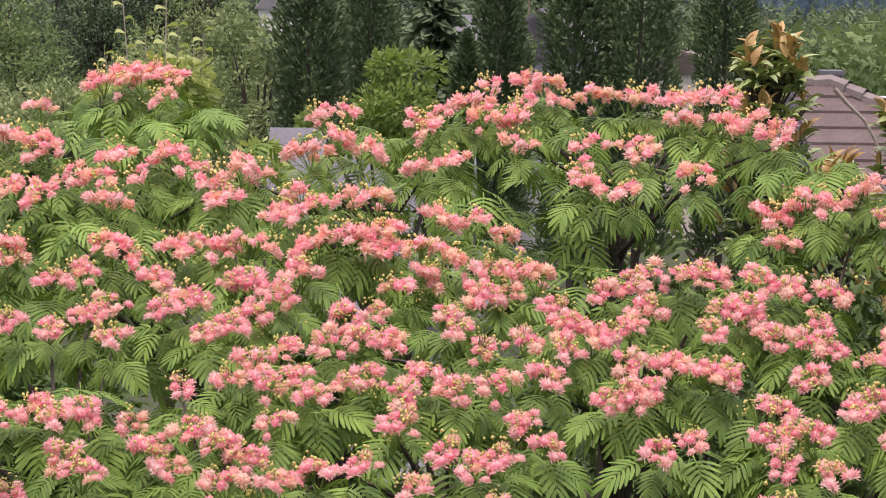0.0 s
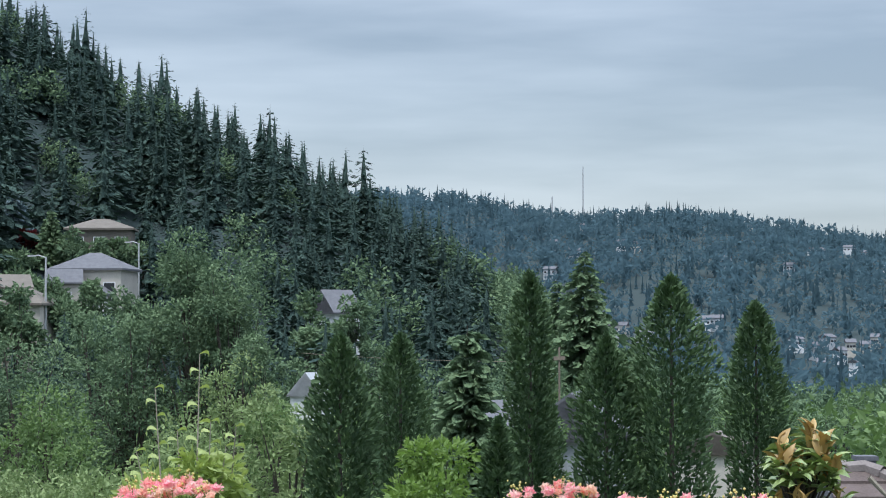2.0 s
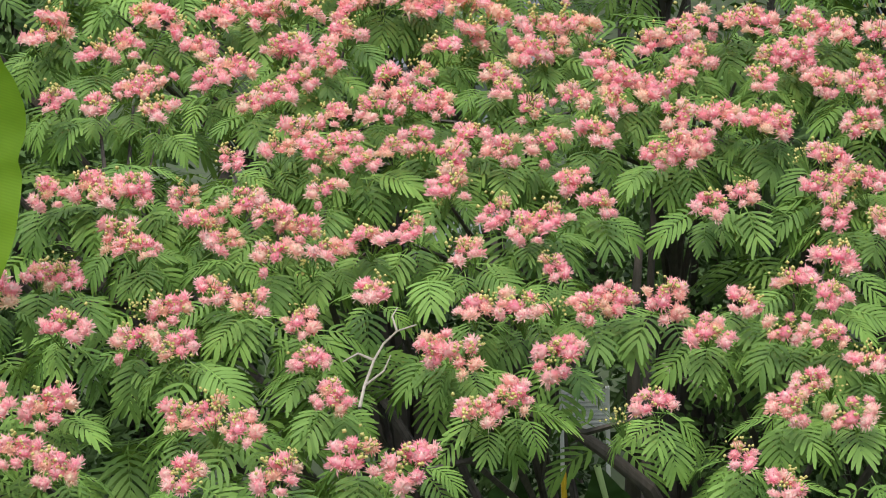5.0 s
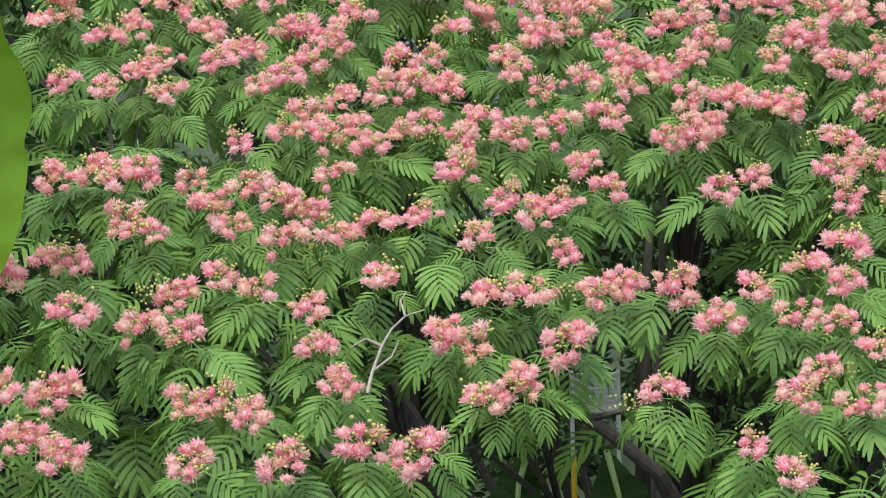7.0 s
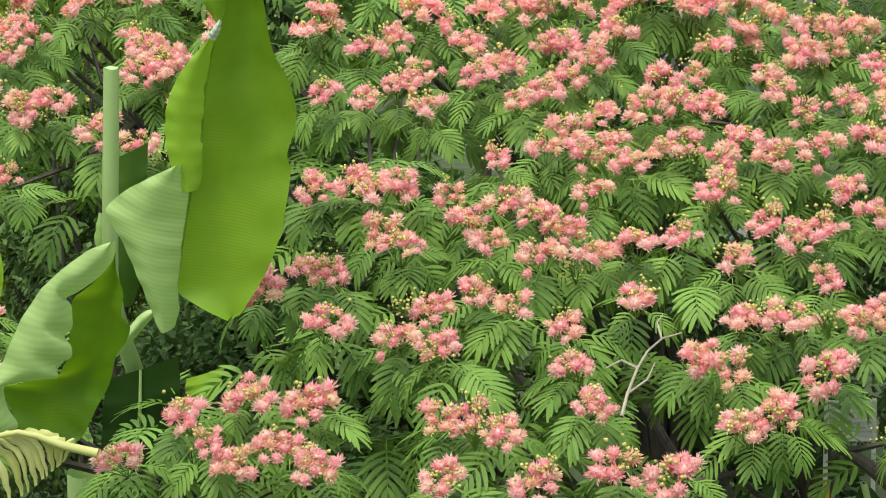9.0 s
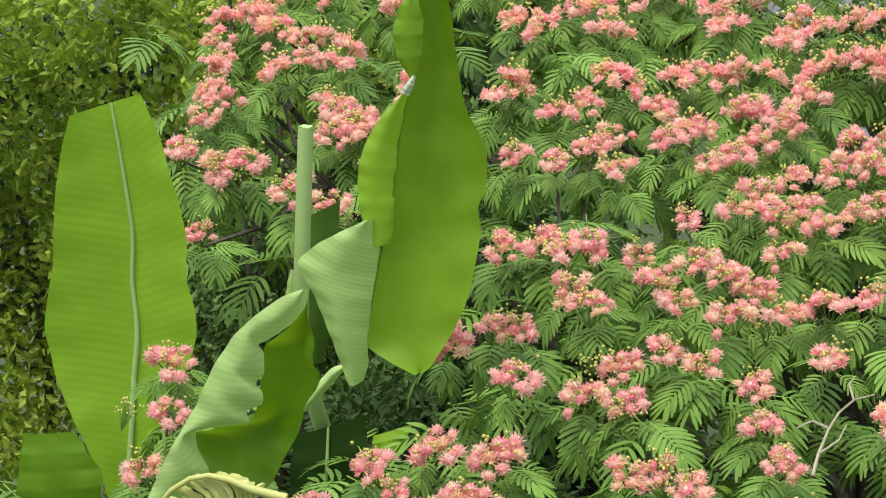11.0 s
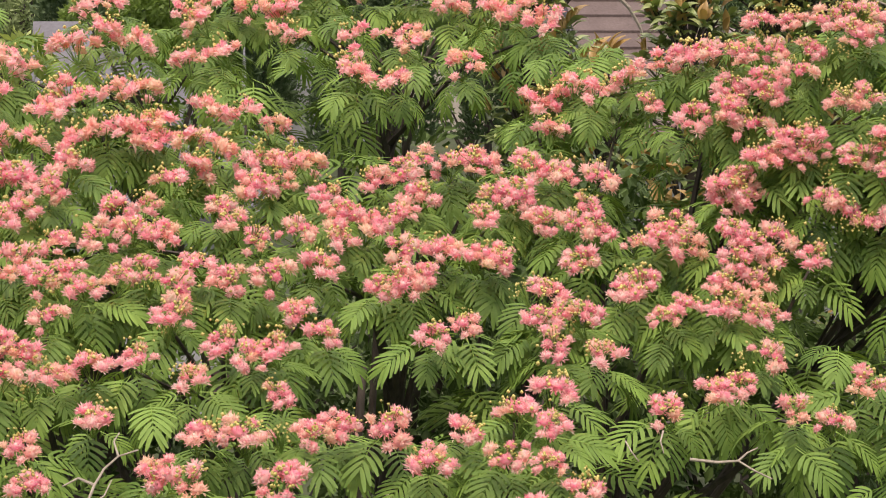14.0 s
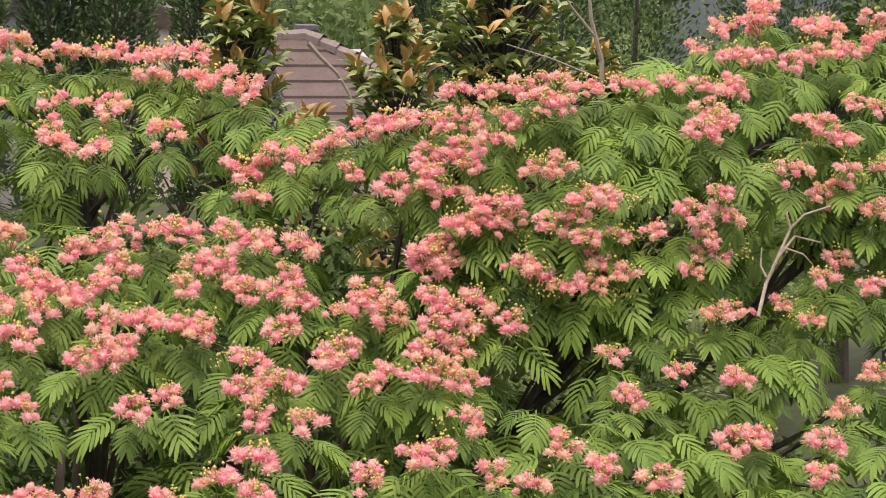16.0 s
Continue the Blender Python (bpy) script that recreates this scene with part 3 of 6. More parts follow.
WOOD_LABEL = "leafy green broadleaf tree in the woods below"
for i, (x, y, top, wide, mat, n, size) in enumerate([
        (-12.2, 100, 12.6, 8.6, WOODS, 13000, 0.34), (-19.5, 95, 5.5, 8, WOODS, 6500, 0.32), (-16, 84, 3.4, 7, WOODS, 6000, 0.3),
        (-9.5, 78, 2.6, 6, WILLOWY, 6000, 0.26), (-13.5, 66, 1.2, 6, WILLOWY, 6000, 0.24), (-9.6, 56, 2.2, 5, WILLOWY, 6500, 0.2),
        (-6.6, 52, 2.8, 4, WILLOWY, 6000, 0.18), (-4.6, 60, 4.2, 4, WILLOWY, 5500, 0.2), (-7.6, 90, 7.0, 5.5, WOODS, 6000, 0.3),
        (-3.4, 110, 6.2, 5, WOODS, 5000, 0.32), (-11, 44, 1.2, 4.4, WILLOWY, 6500, 0.17), (-7.6, 38, 1.0, 3.6, WILLOWY, 6500, 0.15),
        (-4.6, 36, 1.4, 3.0, WILLOWY, 5000, 0.14), (0, 95, 5.0, 4, WOODS, 4000, 0.3), (4.5, 120, 5.0, 6, WOODS, 4500, 0.34),
        (9, 105, 3.2, 6, WOODS, 4500, 0.3), (14, 110, 3.0, 6, WOODS, 4500, 0.3), (19, 115, 2.0, 7, WOODS, 4500, 0.3), (12.5, 75, 1.0, 4, WOODS, 4500, 0.24),
        (6.4, 70, 2.4, 3.0, WOODS, 3500, 0.22), (3.0, 66, 3.6, 2.0, WOODS, 3000, 0.2), (24, 130, 2.4, 8, WOODS, 4500, 0.34), (15.5, 84, -0.6, 5, WOODS, 4000, 0.26), (-4.3, 72, 2.7, 3.2, WILLOWY, 5000, 0.2), (17, 88, 0.2, 5, WOODS, 4500, 0.26), (-15, 50, 2.6, 5, WILLOWY, 6000, 0.2), (11, 68, 0.4, 3.5, WOODS, 4000, 0.22), (2.7, 80, 2.0, 2.5, WOODS, 3500, 0.22), (8.5, 62, 0.5, 3.0, WOODS, 4000, 0.2), (-14.8, 98, 7.6, 6, WILLOWY, 5500, 0.3), (-10.2, 97, 10.4, 4.8, WOODS, 5000, 0.3), (-19, 112, 7.4, 8, WOODS, 5500, 0.34), (-4.9, 70, 3.0, 2.4, WILLOWY, 3500, 0.18), (-8.2, 82, 5.2, 4.5, WILLOWY, 5000, 0.24), (-6.2, 74, 4.4, 3.4, WOODS, 4500, 0.22), (-22, 100, 3.6, 8, WILLOWY, 5000, 0.3)]):
    broad_tree("broadleaf_tree", x, y, top, wide, int(n * (1.1 if y > 60 else 0.75)), size * (0.66 if y > 60 else 0.9), HILLWOOD if y > 88 else mat, WOOD_LABEL if mat is WOODS else "grey-green bushy tree at the edge of the woods", 100 + i, 30 if y > 60 else 22, group="trees of the woods below the garden")

broad_tree("yellow_green_bush", -0.2, 32, 4.1, 2.4, 6500, 0.12, LIME, "bright yellow-green leafy bush among dark evergreens", 140, 16, "bush")
broad_tree("yellow_green_bush", -1.5, 31, 2.95, 1.0, 2000, 0.11, LIME, "small bright yellow-green bush beside a larger one", 141, 10, "bush")


def hedge(x0, x1, y, top, deep, leaves, size, label):
    """A dense small-leaved hedge with an uneven face and top."""
    t = thing("hedge", ((x0 + x1) / 2, y, 0), label, "hedge")
    r, h = np.random.RandomState(77), Heap()
    w = x1 - x0
    x, q = r.uniform(-w / 2, w / 2, leaves), r.uniform(0.3, 1.0, leaves)
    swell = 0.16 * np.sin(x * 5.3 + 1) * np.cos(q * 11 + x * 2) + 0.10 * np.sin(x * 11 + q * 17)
    crest = top + 0.16 * np.sin(x * 3.1) + 0.08 * np.sin(x * 9.7)
    d = deep * r.uniform(0, 1, leaves) ** 2
    d = np.where(q > 0.93, r.uniform(0, deep, leaves), d)
    p = np.stack([x, -deep / 2 + d - swell, crest * q - 0.25 * np.abs(d / deep - 0.5) * (q > 0.9)], 1)
    way = r.normal(scale=0.6, size=(leaves, 3)) + [0, -0.5, 0.25]
    # tone follows the swell: shade painted into the hollows, bulges lighter
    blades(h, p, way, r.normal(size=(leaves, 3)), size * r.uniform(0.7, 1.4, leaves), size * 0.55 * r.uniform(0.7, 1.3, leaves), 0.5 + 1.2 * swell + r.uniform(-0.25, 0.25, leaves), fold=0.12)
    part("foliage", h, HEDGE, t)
    for k in range(5):
        h = Heap()
        xx = -w / 2 + w * (k + 0.5) / 5
        tube(h, [(xx, 0, -0.2), (xx + 0.1, 0, top * 0.5), (xx - 0.05, 0, top * 0.9)], [0.035, 0.025, 0.01], 6)
        part("stem", h, BARK, t)


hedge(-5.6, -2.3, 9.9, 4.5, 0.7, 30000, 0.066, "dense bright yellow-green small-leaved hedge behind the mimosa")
for i, (x, y, top, wide, mat, n, size, lab) in enumerate([
        (-2.9, 8.9, 3.7, 1.8, DARK_SHRUB, 13000, 0.05, "dense green shrub behind the mimosa"),
        (-1.6, 9.2, 3.6, 1.6, DARK_SHRUB, 4500, 0.075, "dense dark green shrub under the mimosa crown"),
        (-0.4, 9.4, 3.7, 1.7, DARK_SHRUB, 4500, 0.075, "dense dark green shrub under the mimosa crown"),
        (1.5, 9.3, 3.7, 1.7, DARK_SHRUB, 4500, 0.075, "dense dark green shrub under the mimosa crown"),
        (2.5, 8.8, 3.4, 1.6, DARK_SHRUB, 4500, 0.075, "dense dark green shrub under the mimosa crown"),
        (3.8, 8.0, 3.2, 1.8, DARK_SHRUB, 4500, 0.075, "dense dark green shrub under the mimosa crown"),
        (2.2, 6.4, 2.2, 1.7, DARK_SHRUB, 7000, 0.045, "low dark green shrub under the mimosa"),
        (-0.7, 6.9, 2.2, 1.6, DARK_SHRUB, 7000, 0.045, "low dark green shrub under the mimosa"),
        (3.1, 5.6, 2.6, 1.6, DARK_SHRUB, 7000, 0.045, "low dark green shrub under the mimosa"),
        (-2.0, 7.3, 3.0, 1.8, DARK_SHRUB, 11000, 0.045, "low dark green shrub behind the banana plant"),
        (-1.5, 6.5, 2.9, 1.4, DARK_SHRUB, 7000, 0.045, "low dark green shrub behind the banana plant"),
        (-2.0, 8.6, 4.3, 1.4, DARK_SHRUB, 9000, 0.055, "dense dark green shrub behind the mimosa"),
        (0.8, 7.9, 4.6, 1.5, DARK_SHRUB, 6000, 0.055, "dense dark green shrub under the mimosa crown"),
        (1.6, 7.7, 4.5, 1.4, DARK_SHRUB, 6000, 0.055, "dense dark green shrub under the mimosa crown"),
        (2.5, 7.3, 4.4, 1.4, DARK_SHRUB, 6000, 0.055, "dense dark green shrub under the mimosa crown"),
        (-0.3, 8.3, 4.5, 1.4, DARK_SHRUB, 6000, 0.055, "dense dark green shrub under the mimosa crown"),
        # next two are added as a dark backing for gaps in the hedge
        (-4.3, 11.2, 5.0, 2.4, DARK_SHRUB, 6000, 0.12, "tall dark green shrub added as backing behind a hedge"),
        (-3.0, 11.3, 4.8, 2.2, DARK_SHRUB, 6000, 0.12, "tall dark green shrub added as backing behind a hedge"),
        (-2.72, 12.5, 4.72, 0.9, LIME, 4500, 0.075, "bright green bush beyond the mimosa"),
        (-1.15, 14.0, 4.15, 1.0, PEAR, 3500, 0.085, "light green leafy bush beyond the mimosa"),
        (0.6, 13.0, 2.9, 2.4, WOODS, 4000, 0.07, "green bush behind the mimosa crown"),
        (3.2, 15.0, 2.9, 2.6, WOODS, 4500, 0.08, "green bush behind the mimosa crown"),
        (5.6, 16.0, 2.6, 3.0, WILLOWY, 5000, 0.08, "grey-green bush behind the mimosa crown"),
        (9.8, 22.0, 4.0, 3.0, DARK_SHRUB, 6000, 0.11, "dark green bush beyond the mimosa crown"),
        (11.6, 23.5, 4.7, 3.2, DARK_SHRUB, 6500, 0.11, "tall dark green bush beyond the mimosa crown"),
        (13.6, 26.0, 5.0, 3.6, DARK_SHRUB, 6500, 0.12, "tall dark green bush beyond the mimosa crown"),
        (8.0, 20.0, 2.9, 3.4, WILLOWY, 6000, 0.09, "grey-green bush beyond the garden"),
        (10.5, 25.0, 2.7, 4.0, WOODS, 5000, 0.12, "dark green bush beyond the garden")]):
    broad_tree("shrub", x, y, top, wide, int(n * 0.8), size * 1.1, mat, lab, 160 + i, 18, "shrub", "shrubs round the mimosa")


for i, (x, y, top, wide) in enumerate([(-44.5, 236, 7.4, 7), (-37.0, 240, 8.9, 5), (-40.5, 233, 6.2, 7), (-48.5, 215, 4.6, 7), (-48.0, 262, 14.2, 6), (-42.8, 264, 13.4, 6), (-14.4, 212, 5.6, 5), (-11.4, 214, 6.4, 4), (-10.2, 220, 9.6, 4), (-15.2, 222, 9.0, 4), (-13.2, 221, 8.0, 2.6), (-11.6, 219, 6.4, 2.4), (-46.9, 225, 9.0, 5), (-45.6, 222, 8.6, 5), (-49.6, 222, 9.4, 5), (-43.6, 232, 8.8, 4), (-51.5, 246, 10.5, 6), (-53, 254, 13.0, 6), (-47, 257, 16.2, 4), (-43.6, 258, 15.6, 3.6), (-41.2, 259, 16.0, 3), (-45.2, 240, 9.9, 4), (-41.0, 240, 9.6, 4), (-49.5, 244, 9.6, 5), (-38.6, 262, 14.6, 5)]):
    broad_tree("hillside_tree", x, y, top + 1.5, wide, 1100, 0.62, HILLWOOD, "leafy green tree beside a hillside house", 180 + i, 12, group="trees round the hillside houses")


broad_tree("red_leaved_tree", -52.6, 260, 17.6, 3.4, 600, 0.6, REDLEAF, "small dark red-leaved tree on the hillside", 196, 10)


def spruce(x, y, top, wide, seed, label, needles=CONIFER, tiers=44):
    z = float(height(x, y))
    t = thing("conifer_tree", (x, y, z), label, "tree")
    h = conifer_heap(seed, top - z, wide / 2, tiers, 18, 9)
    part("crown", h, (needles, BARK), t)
    h = Heap()
    tube(h, [(0, 0, -0.5), (0, 0, (top - z) * 0.5)], [wide * 0.05, wide * 0.03], 7)
    part("trunk", h, BARK, t)


spruce(0.5, 60, 5.4, 3.2, 150, "dark spruce standing between columnar evergreens", HILLWOOD)
spruce(-54.8, 262, 22.6, 5.2, 153, "pale blue spruce on the hillside", BLUE_NEEDLES, 24)
spruce(-49.4, 258, 20.2, 4.6, 154, "green fir beside a brown house", HILLWOOD, 24)
spruce(14.2, 220, 13.8, 13, 151, "tall dark fir at the foot of the hill", HILLWOOD)
spruce(12.2, 235, 11.0, 10, 152, "dark fir beside a taller one", HILLWOOD)


# ---- pear shoots, magnolias ----
def pear_tree():
    t = thing("pear_tree", (-2.55, 21, 0), "pale green pear tree with upright curly-leaved shoots", "tree")
    r = np.random.RandomState(9)
    wood = Heap()
    tube(wood, [(0, 0, -0.2), (0.03, 0, 1.5), (0, 0, 3.2)], [0.08, 0.06, 0.03], 7)
    part("trunk", wood, BARK, t)
    for x, top in ((-0.42, 4.68), (0.02, 5.02), (0.41, 4.3), (-0.2, 4.25), (0.16, 4.35), (0.3, 4.1), (-0.6, 4.05)):
        h = Heap()
        pts = np.array([(0, 0, 2.6), (x * 0.7, r.uniform(-0.2, 0.2), 3.2), (x, r.uniform(-0.2, 0.2), top)])
        tube(h, pts, [0.02, 0.012, 0.004], 5, 1)
        k = 11
        s = np.linspace(0.05, 1, k)
        p = pts[1] + (pts[2] - pts[1]) * s[:, None]
        an = np.arange(k) % 2 * math.pi + r.uniform(-0.7, 0.7, k)
        out = np.stack([np.cos(an), np.sin(an), np.full(k, 0.25)], 1)
        ln = 0.21 * (1.15 - 0.5 * s)
        for c, d, g, q in zip(p, unit(out), ln, s):
            u = np.linspace(0, 1, 6)
            line = c + d * (g * np.sin(u * 1.9) * 0.75)[:, None] + np.array([0, 0, 1.0]) * (g * (0.55 * u - 1.1 * u ** 2))[:, None]
            wd = unit(np.cross(d, [0, 0, 1.0]) * 0.7 + [0, 0, 0.7]) * (g * 0.16 * np.sin(np.pi * (0.08 + 0.86 * u)))[:, None]
            i = np.arange(5) * 2
            h.put(np.stack([line + wd, line - wd], 1).reshape(-1, 3), np.stack([i, i + 1, i + 3, i + 2], 1), np.repeat(u, 2), 0.5 + 0.4 * q)
        part("shoot", h, (PEAR, TWIG), t)
    h, c = crown_heap(19, 1.3, 1.5, 2000, 0.12, 12)
    hh = Heap()
    place(hh, h, matrices([(-0.12, 0.1, 2.75)], 0, 0, 0, 1))
    part("crown", hh, PEAR, t)


pear_tree()


def magnolia_leaf_heap(seed):
    """One thick, folded, glossy leaf with a midrib."""
    h = Heap()
    k = 7
    s = np.linspace(0, 1, k)
    w = 0.028 * np.sin(np.pi * (0.06 + 0.94 * s) ** 0.85) + 0.001
    z = 0.03 * np.sin(s * 2.2) - 0.03 * s ** 2
    v = np.concatenate([np.stack([-w, s * 0.16, z + w * 0.5], 1), np.stack([0 * s, s * 0.16, z], 1), np.stack([w, s * 0.16, z + w * 0.5], 1)])
    i = np.arange(k - 1)
    f = np.concatenate([np.stack([i, i + k, i + k + 1, i + 1], 1), np.stack([i + k, i + 2 * k, i + 2 * k + 1, i + k + 1], 1)])
    h.put(v, f, np.tile(s, 3), 0.5)
    return h


def magnolia(x, y, top, wide, seed, whorls, bronze=0.35, low=1.2):
    t = thing("magnolia_tree", (x, y, 0), "glossy evergreen magnolia with bronze young leaves", "tree", "magnolias beyond the mimosa")
    r = np.random.RandomState(seed)
    leaf = magnolia_leaf_heap(0)
    green, brown, wood = Heap(), Heap(), Heap()
    tube(wood, [(0, 0, -0.2), (0.05, 0, top * 0.5), (0, 0, top * 0.97)], [0.09, 0.06, 0.015], 7)
    for k in range(whorls):
        q = r.uniform(0, 1) ** 0.7
        z = low + (top - low) * q
        rad = wide / 2 * (1 - q ** 2.2) ** 0.6 * r.uniform(0.35, 1.05) + 0.02
        an = r.uniform(0, 6.28)
        c = np.array([math.cos(an) * rad, math.sin(an) * rad, z])
        tube(wood, [(0, 0, max(z - 0.5 * rad - 0.25, 0.2)), c * [0.6, 0.6, 1] - [0, 0, 0.12], c], [0.010, 0.008, 0.005], 5)
        n = r.randint(6, 9)
        for h, m, lift in ((green, n, 0.15), (brown, n // 2 if r.rand() < bronze + 0.5 * q * bronze else 0, 0.85)):
            if m:
                place(h, leaf, matrices(np.repeat(c[None], m, 0) + r.uniform(-0.02, 0.02, (m, 3)) + [0, 0, 0.05 * lift], r.uniform(-0.3, 0.5, m) + lift, r.uniform(-0.5, 0.5, m), r.uniform(0, 6.28, m), r.uniform(0.55, 0.92, m)), r.uniform(-0.4, 0.4, m))
    part("trunk", wood, BARK, t)
    part("foliage", green, MAGNOLIA, t, smooth=True)
    if brown.n:
        part("young_foliage", brown, BRONZE, t, "bronze-orange young leaves", smooth=True)


magnolia(1.84, 11.0, 4.7, 0.8, 201, 150, 0.42, 2.7)
magnolia(2.95, 12.0, 4.48, 0.95, 202, 120, 0.42, 2.8)
magnolia(3.72, 12.4, 4.85, 1.3, 203, 290, 0.2, 3.0)
magnolia(2.33, 11.4, 3.96, 0.9, 204, 85, 0.5, 2.6)
magnolia(4.4, 12.6, 4.25, 1.2, 205, 170, 0.2, 2.8)
magnolia(3.1, 11.0, 3.9, 1.1, 206, 100, 0.45, 2.4)


# ---- houses ----
def gable_house(x, y, z, w, d, wall_h, roof_h, turn, wall_mat, roof_mat, label, windows=2, hip=False, right_hip=None):
    t = thing("house", (x, y, z), label, "house", "houses on the hillsides")
    t.rotation_euler = (0, 0, radians(turn))
    h = Heap()
    box(h, (-w / 2, -d / 2, min(-1.0, float(height(x, y)) - z - 1.5)), (w / 2, d / 2, wall_h))
    if not hip:
        h.put([(-w / 2, -d / 2, wall_h), (-w / 2, d / 2, wall_h), (-w / 2, 0, wall_h + roof_h), (w / 2, -d / 2, wall_h), (w / 2, d / 2, wall_h), (w / 2, 0, wall_h + roof_h)], [(0, 2, 1), (3, 4, 5)])
    part("wall", h, wall_mat, t)
    o, th = min(0.45, 0.12 * w), min(0.25, 0.05 * w)
    e = min(d / 2, w / 2 - 0.5) if hip else -o
    h = Heap()
    zt, zb = wall_h + roof_h + 0.02, wall_h - 0.1
    v = [(-w / 2 - o, -d / 2 - o, zb), (w / 2 + o, -d / 2 - o, zb), (w / 2 + o, d / 2 + o, zb), (-w / 2 - o, d / 2 + o, zb), (-w / 2 + e, 0, zt), (w / 2 - (e if right_hip is None else right_hip), 0, zt)]
    v += [(a, b, c + th) for a, b, c in v]
    h.put(v, [(6, 7, 11, 10), (8, 9, 10, 11), (0, 1, 7, 6), (2, 3, 9, 8), (0, 4, 5, 1), (2, 5, 4, 3)])
    h.put(v, [(7, 8, 11), (9, 6, 10), (1, 5, 2), (3, 4, 0)])
    h.put(v, [(1, 2, 8, 7), (3, 0, 6, 9)])
    part("roof", h, roof_mat, t)
    for k in range(windows):
        wx = -w / 2 + w * (k + 0.5) / windows
        fr = Heap()
        wz = wall_h * 0.45
        for lo, hi in (((wx - 0.75, -d / 2 - 0.06, wz - 0.7), (wx + 0.75, -d / 2 + 0.02, wz - 0.58)), ((wx - 0.75, -d / 2 - 0.06, wz + 0.58), (wx + 0.75, -d / 2 + 0.02, wz + 0.7)),
                       ((wx - 0.75, -d / 2 - 0.06, wz - 0.58), (wx - 0.65, -d / 2 + 0.02, wz + 0.58)), ((wx + 0.65, -d / 2 - 0.06, wz - 0.58), (wx + 0.75, -d / 2 + 0.02, wz + 0.58))):
            box(fr, lo, hi)
        win = part("window", fr, WHITE, t)
        pn = Heap()
        box(pn, (wx - 0.65, -d / 2 - 0.03, wz - 0.58), (wx + 0.65, -d / 2 + 0.03, wz + 0.58))
        part("pane", pn, GLASS_DARK, win)
    return t


gable_house(-42.5, 250, 8.5, 8.4, 7, 3.95, 1.85, -8, CREAM, SHINGLE, "cream two-storey house with a grey hipped roof on the hill", 3, True)
gable_house(-45.3, 245.2, 7.6, 3.4, 3.4, 3.2, 1.5, 12, CREAM, SHINGLE, "low grey-roofed wing beside a cream house", 1)
gable_house(-41.3, 245, 8.0, 2.6, 2.6, 1.5, 1.0, 80, WHITE, SHINGLE, "small white gabled garage before a cream house", 1)
gable_house(-44.3, 265, 15.0, 8.0, 6, 3.0, 1.15, 4, PALE_ROOF, PALE_ROOF, "brown house with a hipped roof among firs", 3, True)
gable_house(-46.9, 232, 5.5, 5.0, 6, 2.6, 1.55, -10, CREAM, PALE_ROOF, "peach house with a pale brown roof", 1, True)
gable_house(-49.8, 238, 6.9, 3.0, 5, 3.2, 1.4, 20, CREAM, PALE_ROOF, "small brown-roofed house above a peach one", 1)
gable_house(-12.4, 228, 4.3, 3.2, 4.6, 2.8, 2.4, 35, WHITE, SHINGLE, "white house half hidden among trees", 2)
gable_house(-5.6, 84, -2.3, 0.9, 1.4, 5.0, 0.8, 70, WHITE, GREYWALL, "pale blue-grey gabled house behind trees", 1)
gable_house(1.75, 75, -4.5, 2.6, 5, 5.6, 1.5, 0, GREYWALL, SHINGLE, "grey-roofed house between evergreens", 0)
gable_house(4.5, 75, -4.6, 2.4, 4, 6.0, 1.5, 80, GREYWALL, SHINGLE, "grey gabled house between evergreens", 1)
gable_house(11.5, 90, -6.2, 1.6, 4, 6.2, 0.8, 75, CREAM, PALE_ROOF, "cream gabled house behind evergreens", 1)
gable_house(20.8, 100, -7.5, 3, 5, 4.4, 1.2, 15, WHITE, GREYWALL, "low pale house in the valley", 2)
r5 = np.random.RandomState(12)
for u, yy, w in ((0.0811, 1050, 17), (0.078, 1000, 12), (0.121, 1080, 14), (0.128, 1085, 12), (0.093, 1020, 13), (0.150, 1100, 12), (0.049, 1500, 15), (0.060, 1450, 14), (0.062, 1700, 16),
                 (0.0485, 1320, 14), (0.083, 1500, 15), (0.089, 1480, 12), (0.146, 1780, 18), (0.132, 1400, 14), (0.176, 1560, 20), (0.175, 1800, 14), (0.2005, 1600, 20), (0.192, 1650, 16), (0.212, 1500, 18),
                 (0.166, 1010, 8), (0.174, 980, 7), (0.181, 1020, 9), (0.187, 960, 7), (0.192, 1000, 8), (0.199, 990, 8), (0.204, 1030, 7), (0.178, 900, 6), (0.195, 900, 6), (0.21, 1200, 14), (0.034, 1900, 18), (0.163, 1400, 12)):
    x = u * yy
    gable_house(x, yy, float(height(x, yy)) + 3.4, w * 0.55, 7, 3.4, 1.6, r5.uniform(-30, 30), (WHITE, GREYWALL, CREAM)[r5.randint(3)], SHINGLE, "small pale house on the far wooded ridge", 3)


